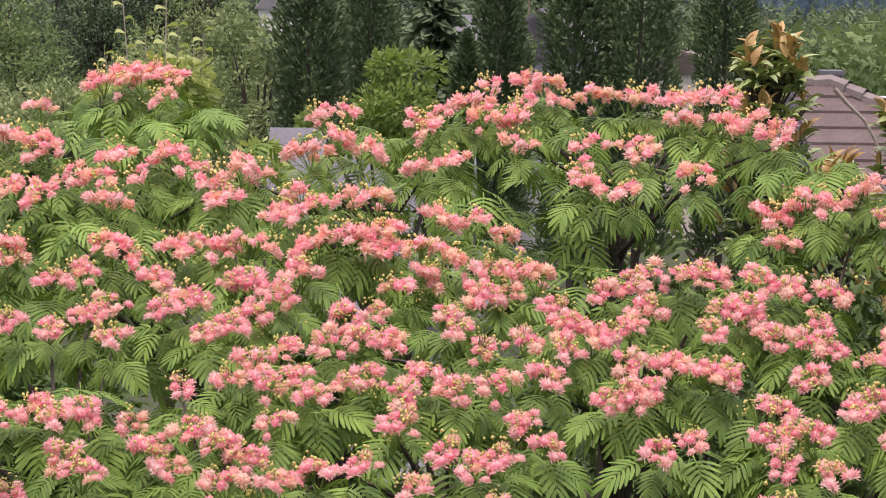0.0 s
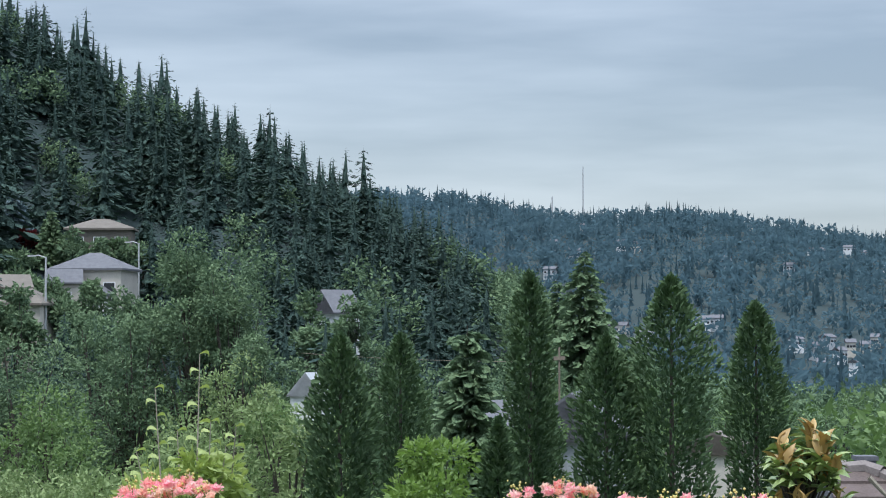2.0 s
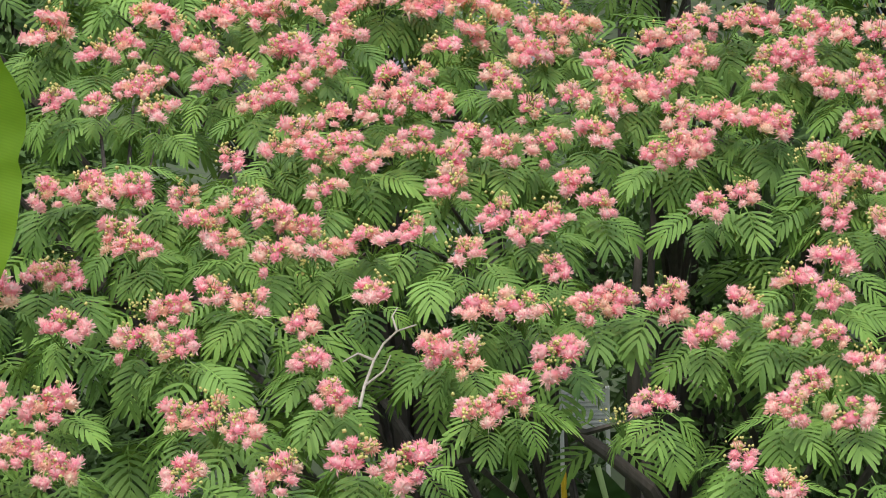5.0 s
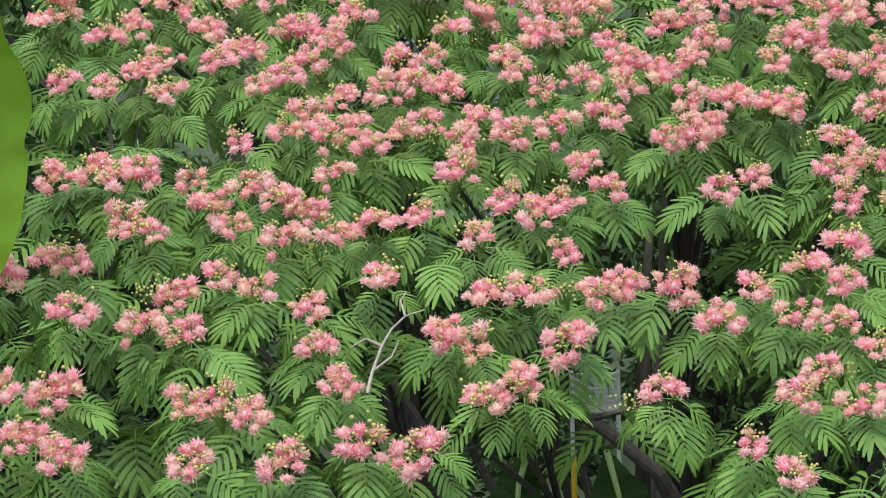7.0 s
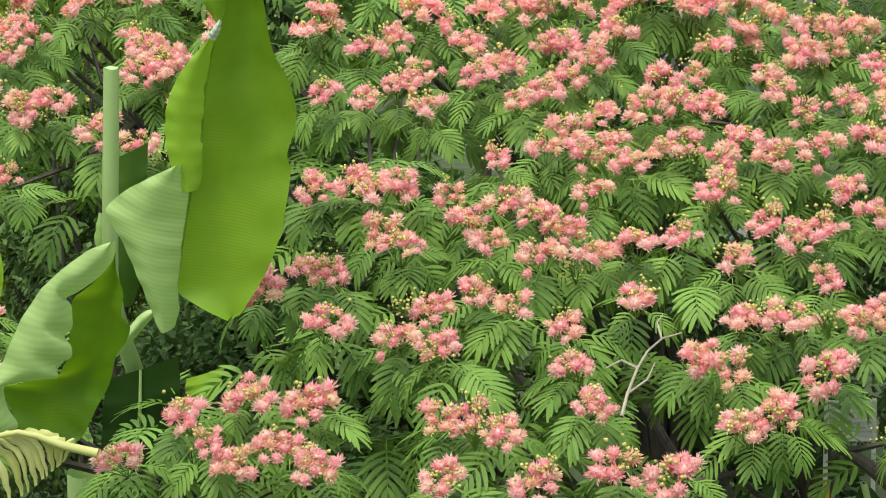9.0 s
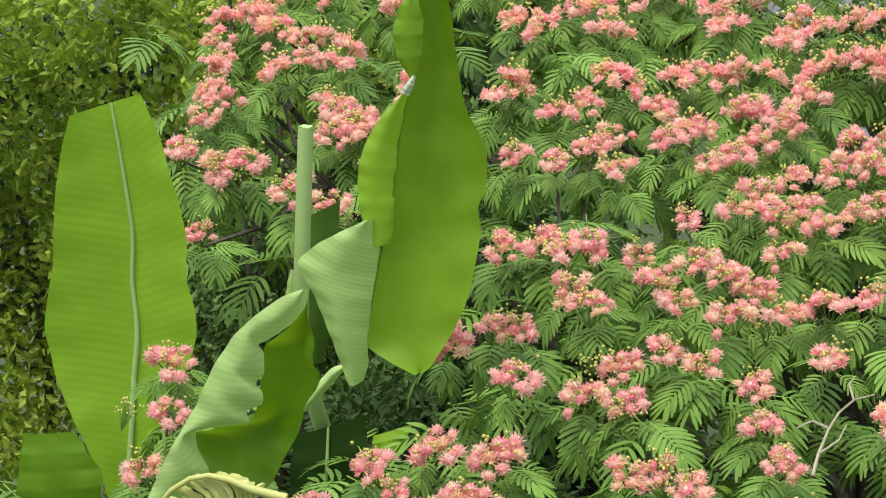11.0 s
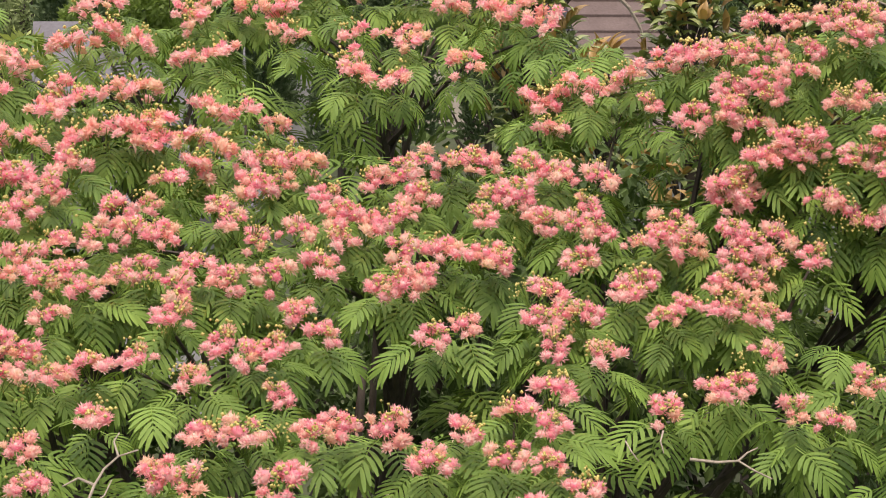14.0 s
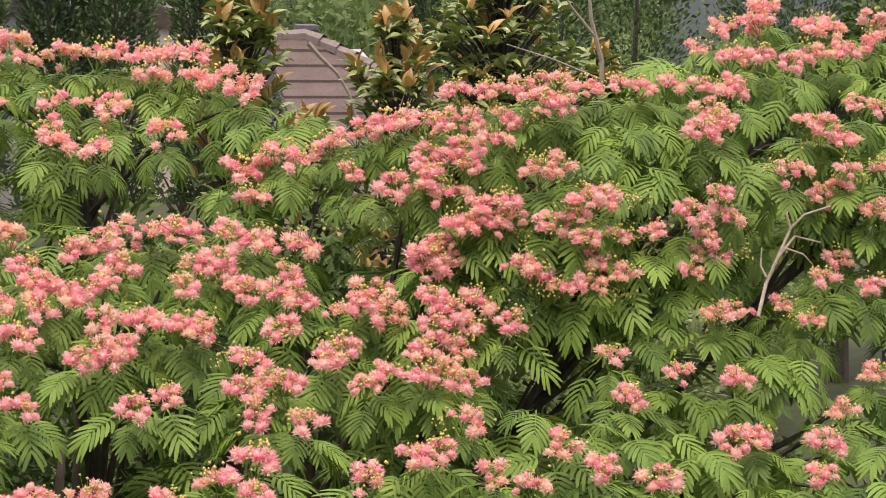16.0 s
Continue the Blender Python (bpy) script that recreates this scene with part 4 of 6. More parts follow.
def tile_roof(cx, cy, apex, half, rise, reach, label):
    """A house whose roof runs out to the left of its apex and is hipped to the right, laid in courses of flat tiles."""
    t = thing("tiled_roof_house", (cx, cy, 0), label, "house")
    eave = apex - rise
    h = Heap()
    box(h, (-reach + 0.2, -half + 0.5, -4), (half - 0.5, half - 0.5, eave))
    part("wall", h, GREYWALL, t)
    h = Heap()
    v = [(-reach, -half, eave - 0.1), (half, -half, eave - 0.1), (half, half, eave - 0.1), (-reach, half, eave - 0.1), (-reach, 0, apex - 0.09), (0, 0, apex - 0.09)]
    h.put(v, [(0, 1, 5, 4), (2, 3, 4, 5)])
    h.put(v, [(1, 2, 5), (0, 4, 3)])
    part("roof_deck", h, SHINGLE, t)
    n = int(math.hypot(half, rise) / 0.38)
    for k in range(n):
        a0, a1 = k / n, min((k + 1.1) / n, 1.0)
        r0, r1, z0, z1 = half * (1 - a0), half * (1 - a1), eave + rise * a0, eave + rise * a1
        h = Heap()
        h.put([(-reach, -r0, z0 + 0.05), (r0, -r0, z0 + 0.05), (r1, -r1, z1 + 0.012), (-reach, -r1, z1 + 0.012), (-reach, -r0, z0), (r0, -r0, z0)], [(0, 1, 2, 3), (4, 5, 1, 0)])
        part("tile_course", h, TILE, t)
        h = Heap()
        h.put([(r0, -r0, z0 + 0.05), (r0, r0, z0 + 0.05), (r1, r1, z1 + 0.012), (r1, -r1, z1 + 0.012), (r0, -r0, z0), (r0, r0, z0)], [(0, 1, 2, 3), (4, 5, 1, 0)])
        part("tile_course", h, TILE, t)
    m = 18
    for k in range(m):
        b0, b1 = k / m, min((k + 1.12) / m, 1)
        h = Heap()
        tube(h, [(half * (1 - b0), -half * (1 - b0), eave + rise * b0 + 0.06), (half * (1 - b1), -half * (1 - b1), eave + rise * b1 + 0.035)], [0.105, 0.09], 7)
        part("hip_tile", h, TILE_CAP, t)
    for k in range(2):
        h = Heap()
        tube(h, [(-0.26 * k, 0, apex + 0.03), (-0.26 * k - 0.28, 0, apex + 0.015)], [0.1, 0.09], 7)
        part("ridge_tile", h, TILE_CAP, t)
    h = Heap()
    box(h, (0.08, 0.9, apex - 1.0), (0.32, 1.2, apex + 0.06))
    box(h, (0.05, 0.87, apex + 0.061), (0.35, 1.23, apex + 0.12))
    part("chimney", h, SHINGLE, t, "small grey chimney with a cap")


tile_roof(5.46, 27.5, 3.42, 3.4, 1.75, 0.55, "neighbouring house with a brown-grey tiled hip roof")
gable_house(-0.35, 21.5, 0, 1.9, 5.0, 1.75, 1.42, 0, GREYWALL, SHINGLE, "neighbouring house with a grey shingle roof", 0, right_hip=1.67)
gable_house(-7.3, 21.5, 0.02, 1.4, 5.0, 1.8, 1.42, 0, GREYWALL, SHINGLE, "grey-roofed shed beside a neighbouring house", 0)


# ---- street lamp, poles, masts, wires ----
def pole(name, x, y, z0, z1, rad, mat, label, arm=0.0, cross=0.0):
    t = thing(name, (x, y, z0), label, name.replace("_", " "))
    h = Heap()
    tube(h, [(0, 0, -1), (0, 0, (z1 - z0) * 0.5), (0, 0, z1 - z0)], [rad, rad * 0.9, rad * 0.7], 8)
    part("mast" if "mast" not in name else "lattice", h, mat, t)
    if arm:
        h = Heap()
        tube(h, [(0, 0, z1 - z0 - 0.1), (arm * 0.5, 0, z1 - z0 + 0.15), (arm, 0, z1 - z0 + 0.1)], [rad * 0.5] * 3, 6)
        part("arm", h, mat, t)
        h = Heap()
        box(h, (arm * 0.7, -0.15, z1 - z0), (arm * 1.25, 0.15, z1 - z0 + 0.16))
        part("lamp_head", h, mat, t)
    if cross:
        h = Heap()
        box(h, (-cross, -0.06, z1 - z0 - 0.5), (cross, 0.06, z1 - z0 - 0.36))
        part("crossarm", h, mat, t)


pole("street_lamp", -44.6, 230, 2.0, 13.4, 0.14, METAL, "pale metal street lamp on the hillside road", arm=-1.6)
pole("street_lamp", -38.2, 256, 9.0, 16.0, 0.12, METAL, "pale metal street lamp beside a brown house", arm=-1.4)
pole("utility_pole", 4.2, 80, -6, 4.6, 0.05, TIMBER, "grey timber utility pole among evergreens", cross=0.22)
pole("radio_mast", 131, 2040, 100, 165, 0.7, METAL, "thin radio mast on the far ridge")
pole("radio_mast", 101, 2045, 100, 136, 0.9, METAL, "short radio mast on the far ridge")
for dz in (0.0,):
    w = Heap()
    xs = np.linspace(-6, 4.2, 41)
    tube(w, np.stack([xs, np.full(41, 84.0), 4.02 + dz + 0.004 * (xs - 1) ** 2 - xs * 0.02], 1), np.full(41, 0.008), 4)
    tagged(new("power_line", w.mesh("power_line", TIMBER)), "thin grey power line strung across the valley", "power line")


# ---- the mimosa ----
def crown_y(x, z):
    """How far off the crown's face lies at a place across and a height."""
    return 4.25 + 3.1 * (z - EYE + 1.62) - 1.7 * smooth_step(0.7, 2.0, x) * smooth_step(-1.4, -0.5, z - EYE)


def head_heap(r, fil=76, wide=0.0036, pale=1.0, size=0.0312):
    """One silk head: a soft round puff of fine stamens that flare from a small cup."""
    h = Heap()
    seg, lean = 9, np.array([0.0, 0.45, 0.9, 1.4, 1.9])
    far = size * np.array([0.40, 0.45, 0.47, 0.42, 0.26])
    an = np.arange(seg) * 6.283 / seg
    v, al = [], []
    for k in range(5):
        q = far[k] * r.uniform(0.7, 1.25, seg)
        v.append(np.stack([np.cos(an) * np.sin(lean[k]) * q, np.sin(an) * np.sin(lean[k]) * q, 0.004 + np.cos(lean[k]) * q], 1))
        al.append(np.clip([0.36, 0.56, 0.72, 0.52, 0.15][k] + r.uniform(-0.26, 0.22, seg), 0, 1) * pale)
    i, j = np.arange(4)[:, None], np.arange(seg)[None]
    f = np.stack([i * seg + j, (i + 1) * seg + j, (i + 1) * seg + (j + 1) % seg, i * seg + (j + 1) % seg], -1).reshape(-1, 4)
    h.put(np.concatenate(v), f, np.concatenate(al), 0.0)
    an, ln = r.uniform(0, 6.283, fil), np.arccos(r.uniform(-0.2, 1, fil))
    u = np.stack([np.cos(an) * np.sin(ln), np.sin(an) * np.sin(ln), np.cos(ln)], 1)
    long = size * r.uniform(0.30, 0.52, fil)
    blades(h, u * size * 0.26 + [0, 0, 0.004], u + r.normal(scale=0.26, size=(fil, 3)), r.normal(size=(fil, 3)), long, wide, 0.0)
    h.a[-1] = np.repeat(r.uniform(-0.16, 0.14, fil), 4) + np.tile([0.28, 0.46, 0.72, 0.46], fil) * pale
    return h


def bead(h, c, rad, mat, tone=0.5):
    c = np.asarray(c)
    v = c + rad * np.array([(1, 0, 0), (0, 1, 0), (-1, 0, 0), (0, -1, 0), (0, 0, 1.1), (0, 0, -1.1)])
    h.put(v, [(0, 1, 4), (1, 2, 4), (2, 3, 4), (3, 0, 4), (1, 0, 5), (2, 1, 5), (3, 2, 5), (0, 3, 5)], tone=tone, mat=mat)


def cluster_heap(seed, fil=76, buds=14, wide=0.0036):
    """A flat-topped panicle: silk heads fanning outward round a middle of green-gold buds, on short stalks."""
    r, h = np.random.RandomState(seed), Heap()
    heads = [head_heap(r, fil, wide, pale) for pale in (0.8, 1.0, 1.12)]
    n = r.randint(6, 10)
    an = np.arange(n) * 6.283 / n + r.uniform(-0.3, 0.3, n)
    rad = np.where(np.arange(n) % 3 == 2, 0.019, 0.041) * r.uniform(0.8, 1.15, n)
    p = np.stack([np.cos(an) * rad, np.sin(an) * rad, 0.012 - 7.0 * rad ** 2 + r.uniform(-0.012, 0.008, n)], 1)
    for k in range(n):
        place(h, heads[k % 3], matrices([p[k]], -p[k, 1] * 13, p[k, 0] * 13, r.uniform(0, 6.28), r.uniform(0.75, 1.28)), [r.uniform(0.0, 0.25) if r.rand() < 0.62 else r.uniform(0.45, 1.0)])
        tube(h, [(0, 0, -0.05), p[k] * 0.6 - [0, 0, 0.02], p[k]], [0.0014, 0.0012, 0.001], 3, 2)
    off = r.uniform(-0.02, 0.02, 2)
    for k in range(buds + 6):
        b = np.array([off[0] + r.normal(scale=0.017), off[1] + r.normal(scale=0.017), 0.034 + r.uniform(-0.016, 0.016)])
        bead(h, b, r.uniform(0.0028, 0.0056), 1)
        if k % 3 == 0:
            tube(h, [(0, 0, -0.01), b], [0.0009, 0.0007], 3, 2)
    return h


def bud_spray_heap(seed):
    """A young panicle with no open heads yet: a loose spray of green-gold buds."""
    r, h = np.random.RandomState(seed), Heap()
    for k in range(26):
        b = np.array([r.normal(scale=0.020), r.normal(scale=0.020), r.uniform(-0.012, 0.030)])
        bead(h, b, r.uniform(0.0026, 0.0050), 0)
        tube(h, [(0, 0, -0.05), b * 0.5 - [0, 0, 0.012], b], [0.0010, 0.0008, 0.0006], 3, 1)
    return h


def mimosa_leaf_heap(seed, pairs=10, plain=False):
    """A twice-feathered leaf: an arching stalk with pairs of separate, blunt, down-curving pinnae."""
    r, h = np.random.RandomState(seed), Heap()
    L = 0.135
    bend = r.uniform(0.7, 1.25)
    s = np.linspace(0, 1, 9)
    ang = 0.25 - bend * s
    step = L / 8
    rach = np.concatenate([[(0, 0, 0)], np.cumsum(np.stack([0 * s[:-1], np.cos(ang[:-1]) * step, np.sin(ang[:-1]) * step], 1), 0)])
    tube(h, rach[::4], [0.0018, 0.0014, 0.0007], 3, 0, 0.75)
    for k in range(pairs):
        q = 0.22 + 0.78 * (k + 0.5) / pairs
        base = np.array([np.interp(q, s, rach[:, c]) for c in range(3)])
        fw = np.array([0, math.cos(0.25 - bend * q), math.sin(0.25 - bend * q)])
        up = np.array([0, -fw[2], fw[1]])
        for side in (-1, 1):
            ln = 0.056 * (0.55 + 0.55 * math.sin(math.pi * min(1, 0.15 + 0.72 * q))) * r.uniform(0.92, 1.08)
            open_ = (1.42 - 1.0 * q ** 1.6) + r.uniform(-0.06, 0.06)
            way = np.array([side * math.sin(open_), 0, 0]) + fw * math.cos(open_)
            m = 4 if plain else 5
            t = np.linspace(0, 1, m)
            sag = r.uniform(0.10, 0.26)
            mid = base + way * (ln * t)[:, None] + up * (ln * (0.12 * t - sag * t ** 2))[:, None]
            mid += fw * (ln * 0.30 * t ** 2)[:, None]
            wd = 0.0054 * np.array([0.45, 1.0, 1.05, 0.45] if plain else [0.4, 0.9, 1.05, 1.0, 0.45])
            cr = unit(np.cross(way, up))
            v = np.stack([mid + cr * wd[:, None] - up * 0.0012, mid - cr * wd[:, None] - up * 0.0012], 1).reshape(-1, 3)
            i = np.arange(m - 1) * 2
            h.put(v, np.stack([i, i + 1, i + 3, i + 2], 1), np.repeat(t, 2), 0.5 + r.uniform(-0.1, 0.1))
    return h


SPRAYS = []


def facing(an):
    """Most leaves lean out of the crown, towards its sunny face."""
    d = (an - math.pi + math.pi) % (2 * math.pi) - math.pi
    return math.pi + 0.72 * d


def bough(*tips):
    """The flowering tips of one bough, each by its place across and its height on the crown's face."""
    SPRAYS.append(tips)


bough((2.15, 4.66), (2.22, 4.65), (2.33, 4.65), (2.33, 4.54), (2.39, 4.60), (2.39, 4.56), (2.43, 4.65), (2.44, 4.56), (2.52, 4.65), (2.52, 4.74), (2.63, 4.80), (2.63, 4.72), (2.68, 4.56), (2.71, 4.73), (2.74, 4.81), (2.81, 4.71), (2.83, 4.81), (2.90, 4.85), (2.91, 4.73), (2.98, 4.81), (3.02, 4.74), (3.07, 4.80), (3.16, 4.77), (3.28, 4.82))
bough((0.33, 4.55), (0.34, 4.49), (0.38, 4.60), (0.39, 4.67), (0.48, 4.65), (0.50, 4.61), (0.55, 4.43), (0.56, 4.39), (0.59, 4.49), (0.63, 4.62), (0.68, 4.37), (0.74, 4.49), (0.77, 4.46), (0.77, 4.62), (0.83, 4.63), (0.90, 4.62), (0.90, 4.42), (0.92, 4.57), (0.99, 4.63), (1.05, 4.57), (1.08, 4.64), (1.13, 4.59), (1.18, 4.56))
bough((-0.56, 4.42), (-0.39, 4.35), (-0.38, 4.46), (-0.34, 4.33), (-0.34, 4.56), (-0.27, 4.50), (-0.25, 4.57), (-0.24, 4.27), (-0.22, 4.36), (-0.17, 4.27), (-0.16, 4.47), (-0.14, 4.34), (-0.10, 4.28), (-0.02, 4.55), (-0.00, 4.42), (0.04, 4.52), (0.07, 4.57), (0.11, 4.44), (0.18, 4.60), (0.22, 4.56), (0.26, 4.65))
bough((1.39, 4.37), (1.43, 4.48), (1.47, 4.36), (1.49, 4.51), (1.51, 4.15), (1.52, 4.20), (1.54, 4.53), (1.55, 4.40), (1.57, 4.22), (1.57, 4.17), (1.59, 4.44), (1.60, 4.53), (1.61, 4.34), (1.61, 4.27), (1.65, 4.47), (1.65, 4.54), (1.67, 4.43), (1.68, 4.33), (1.70, 4.55), (1.70, 4.28), (1.71, 4.62), (1.73, 4.50), (1.74, 4.35), (1.75, 4.30), (1.77, 4.63), (1.79, 4.56), (1.84, 4.43), (1.86, 4.64), (1.89, 4.44), (1.90, 4.61), (1.93, 4.66), (1.96, 4.61), (1.99, 4.66), (2.07, 4.64))
bough((-1.39, 4.50), (-1.33, 4.58), (-1.30, 4.37), (-1.28, 4.20), (-1.27, 4.49), (-1.26, 4.45), (-1.24, 4.24), (-1.21, 4.35), (-1.17, 4.65), (-1.15, 4.40), (-1.09, 4.68), (-1.09, 4.17), (-1.06, 4.38), (-1.05, 4.65), (-1.01, 4.45), (-1.00, 4.18), (-0.99, 4.34), (-0.98, 4.68), (-0.96, 4.24), (-0.91, 4.61), (-0.91, 4.40), (-0.89, 4.22), (-0.89, 4.12), (-0.89, 4.66), (-0.85, 4.45), (-0.76, 4.42), (-0.69, 4.38), (-0.61, 4.41))
bough((2.58, 4.43), (2.64, 4.14), (2.69, 4.36), (2.73, 4.18), (2.74, 4.39), (2.74, 4.56), (2.75, 4.44), (2.78, 4.51), (2.78, 4.12), (2.83, 4.32), (2.87, 4.44), (2.88, 4.61), (2.94, 4.60))
bough((1.75, 4.18), (1.81, 4.15), (1.84, 4.30), (1.86, 4.12), (1.90, 4.32), (1.92, 4.37), (1.92, 4.27), (1.93, 4.14), (1.94, 3.97), (1.94, 3.89), (1.96, 4.20), (1.99, 4.37), (2.03, 4.16), (2.04, 4.26), (2.13, 4.28), (2.23, 4.17), (2.24, 4.33), (2.28, 4.21), (2.29, 4.26), (2.34, 4.38), (2.35, 4.20), (2.35, 4.31))
bough((-0.12, 4.11), (-0.08, 4.24), (-0.08, 4.06), (-0.06, 4.16), (0.01, 4.24), (0.02, 4.18), (0.07, 4.30), (0.08, 4.11), (0.10, 4.22), (0.13, 4.07), (0.18, 4.31), (0.19, 4.15), (0.19, 4.04), (0.22, 4.20), (0.27, 4.15), (0.28, 4.26), (0.30, 4.06), (0.31, 4.20), (0.36, 4.18), (0.39, 4.13))
bough((-2.24, 4.27), (-2.21, 4.23), (-2.20, 4.10), (-2.17, 4.17), (-2.02, 4.27), (-2.01, 4.06), (-1.97, 3.96), (-1.96, 4.28), (-1.96, 4.08), (-1.84, 4.28), (-1.80, 4.19), (-1.78, 4.02), (-1.75, 4.18), (-1.74, 4.13), (-1.67, 4.13), (-1.63, 4.01), (-1.56, 4.24), (-1.54, 4.20), (-1.54, 4.07))
bough((-0.78, 4.17), (-0.74, 4.24), (-0.73, 4.12), (-0.66, 4.14), (-0.66, 4.25), (-0.62, 4.35), (-0.60, 4.23), (-0.60, 4.08), (-0.56, 4.26), (-0.54, 4.18), (-0.54, 4.08), (-0.51, 3.99), (-0.49, 4.16), (-0.48, 4.11), (-0.47, 4.25), (-0.45, 4.02), (-0.44, 4.31), (-0.40, 3.99), (-0.40, 4.15), (-0.36, 4.05), (-0.35, 4.20), (-0.33, 4.24), (-0.33, 4.00), (-0.28, 3.98), (-0.25, 4.06), (-0.21, 4.11), (-0.20, 3.98), (-0.16, 4.07))
bough((0.91, 3.91), (0.96, 3.96), (0.96, 4.13), (0.97, 3.91), (1.01, 4.08), (1.01, 4.20), (1.04, 3.92), (1.07, 4.08), (1.08, 4.01), (1.08, 4.18), (1.08, 4.34), (1.10, 4.28), (1.13, 4.12), (1.16, 4.36), (1.16, 4.06), (1.17, 3.95), (1.19, 4.17), (1.21, 4.41), (1.23, 3.97), (1.25, 4.39), (1.25, 4.04), (1.31, 4.06), (1.35, 4.43), (1.36, 4.09), (1.38, 4.04))
bough((0.36, 4.00), (0.42, 4.04), (0.43, 4.10), (0.51, 4.07), (0.51, 3.96), (0.55, 4.15), (0.57, 3.98), (0.58, 4.03), (0.61, 4.09), (0.62, 4.18), (0.62, 3.89), (0.63, 3.98), (0.67, 4.12), (0.70, 4.02), (0.70, 4.18), (0.71, 3.91), (0.79, 4.19), (0.79, 4.02), (0.84, 4.09), (0.85, 4.01), (0.87, 4.19), (0.89, 4.13))
bough((-0.14, 3.86), (-0.13, 4.00), (-0.05, 3.92), (-0.05, 3.97), (-0.00, 3.83), (0.01, 4.01), (0.08, 3.88), (0.10, 3.98), (0.15, 3.87), (0.21, 3.88), (0.21, 3.81), (0.22, 3.98), (0.28, 3.93), (0.34, 3.89))
bough((-1.16, 3.80), (-1.16, 4.09), (-1.11, 3.93), (-1.06, 3.82), (-1.04, 4.08), (-1.00, 3.94), (-0.99, 3.82), (-0.97, 3.76), (-0.95, 4.10), (-0.94, 3.93), (-0.89, 3.87), (-0.87, 3.94), (-0.86, 4.06), (-0.83, 3.85), (-0.74, 3.92), (-0.72, 3.77))
bough((1.91, 3.76), (2.13, 3.92), (2.19, 3.80), (2.26, 3.80), (2.28, 3.91), (2.28, 4.06), (2.35, 3.75), (2.37, 4.05), (2.44, 3.79), (2.52, 4.06), (2.54, 3.84), (2.58, 4.03), (2.71, 3.90))
bough((1.17, 3.77), (1.25, 3.91), (1.30, 3.81), (1.31, 3.94), (1.38, 3.81), (1.40, 3.93), (1.42, 3.98), (1.47, 3.93), (1.48, 3.78), (1.48, 3.85), (1.49, 4.09), (1.49, 4.03), (1.54, 3.91), (1.54, 3.97), (1.54, 4.06), (1.56, 3.76), (1.58, 4.02), (1.62, 4.07), (1.69, 4.04), (1.69, 3.81), (1.77, 3.78))
bough((-0.68, 3.88), (-0.63, 3.80), (-0.63, 3.98), (-0.61, 3.86), (-0.58, 3.92), (-0.53, 3.78), (-0.49, 3.90), (-0.48, 3.84), (-0.43, 3.87), (-0.40, 3.75), (-0.37, 3.92), (-0.35, 3.84), (-0.26, 3.85), (-0.24, 3.79))
bough((-1.85, 3.77), (-1.81, 3.69), (-1.79, 3.62))
bough((0.47, 3.76), (0.56, 3.71), (0.58, 3.57), (0.65, 3.75), (0.65, 3.55), (0.70, 3.64), (0.75, 3.72), (0.77, 3.65), (0.79, 3.78), (0.84, 3.71), (0.84, 3.63), (0.86, 3.76), (0.90, 3.81), (0.90, 3.67), (0.94, 3.86), (1.06, 3.85))
bough((-0.13, 3.58), (-0.08, 3.71), (-0.01, 3.70), (0.02, 3.76), (0.02, 3.63), (0.09, 3.66), (0.13, 3.75), (0.21, 3.70), (0.28, 3.76), (0.35, 3.76), (0.41, 3.64))
bough((-0.80, 3.72), (-0.69, 3.72), (-0.66, 3.63), (-0.63, 3.58), (-0.59, 3.63), (-0.51, 3.63), (-0.42, 3.58), (-0.37, 3.69), (-0.32, 3.65), (-0.26, 3.60))
bough((-1.36, 3.59), (-1.24, 3.64), (-1.16, 3.62), (-1.11, 3.66), (-1.10, 3.58), (-1.01, 3.60), (-0.96, 3.65), (-0.91, 3.59))
bough((-2.32, 4.39), (-2.21, 4.44), (-2.17, 4.48), (-2.32, 4.49), (-2.14, 4.51))
bough((-1.99, 4.50), (-1.99, 4.43), (-1.82, 4.43), (-1.74, 4.48), (-1.74, 4.40), (-1.51, 4.48))
bough((-2.30, 4.33), (-2.25, 4.28), (-2.27, 4.39), (-2.12, 4.35), (-2.20, 4.40), (-2.00, 4.33), (-1.96, 4.34), (-1.83, 4.31), (-1.73, 4.17), (-1.66, 4.15), (-2.15, 4.20), (-2.04, 4.08))



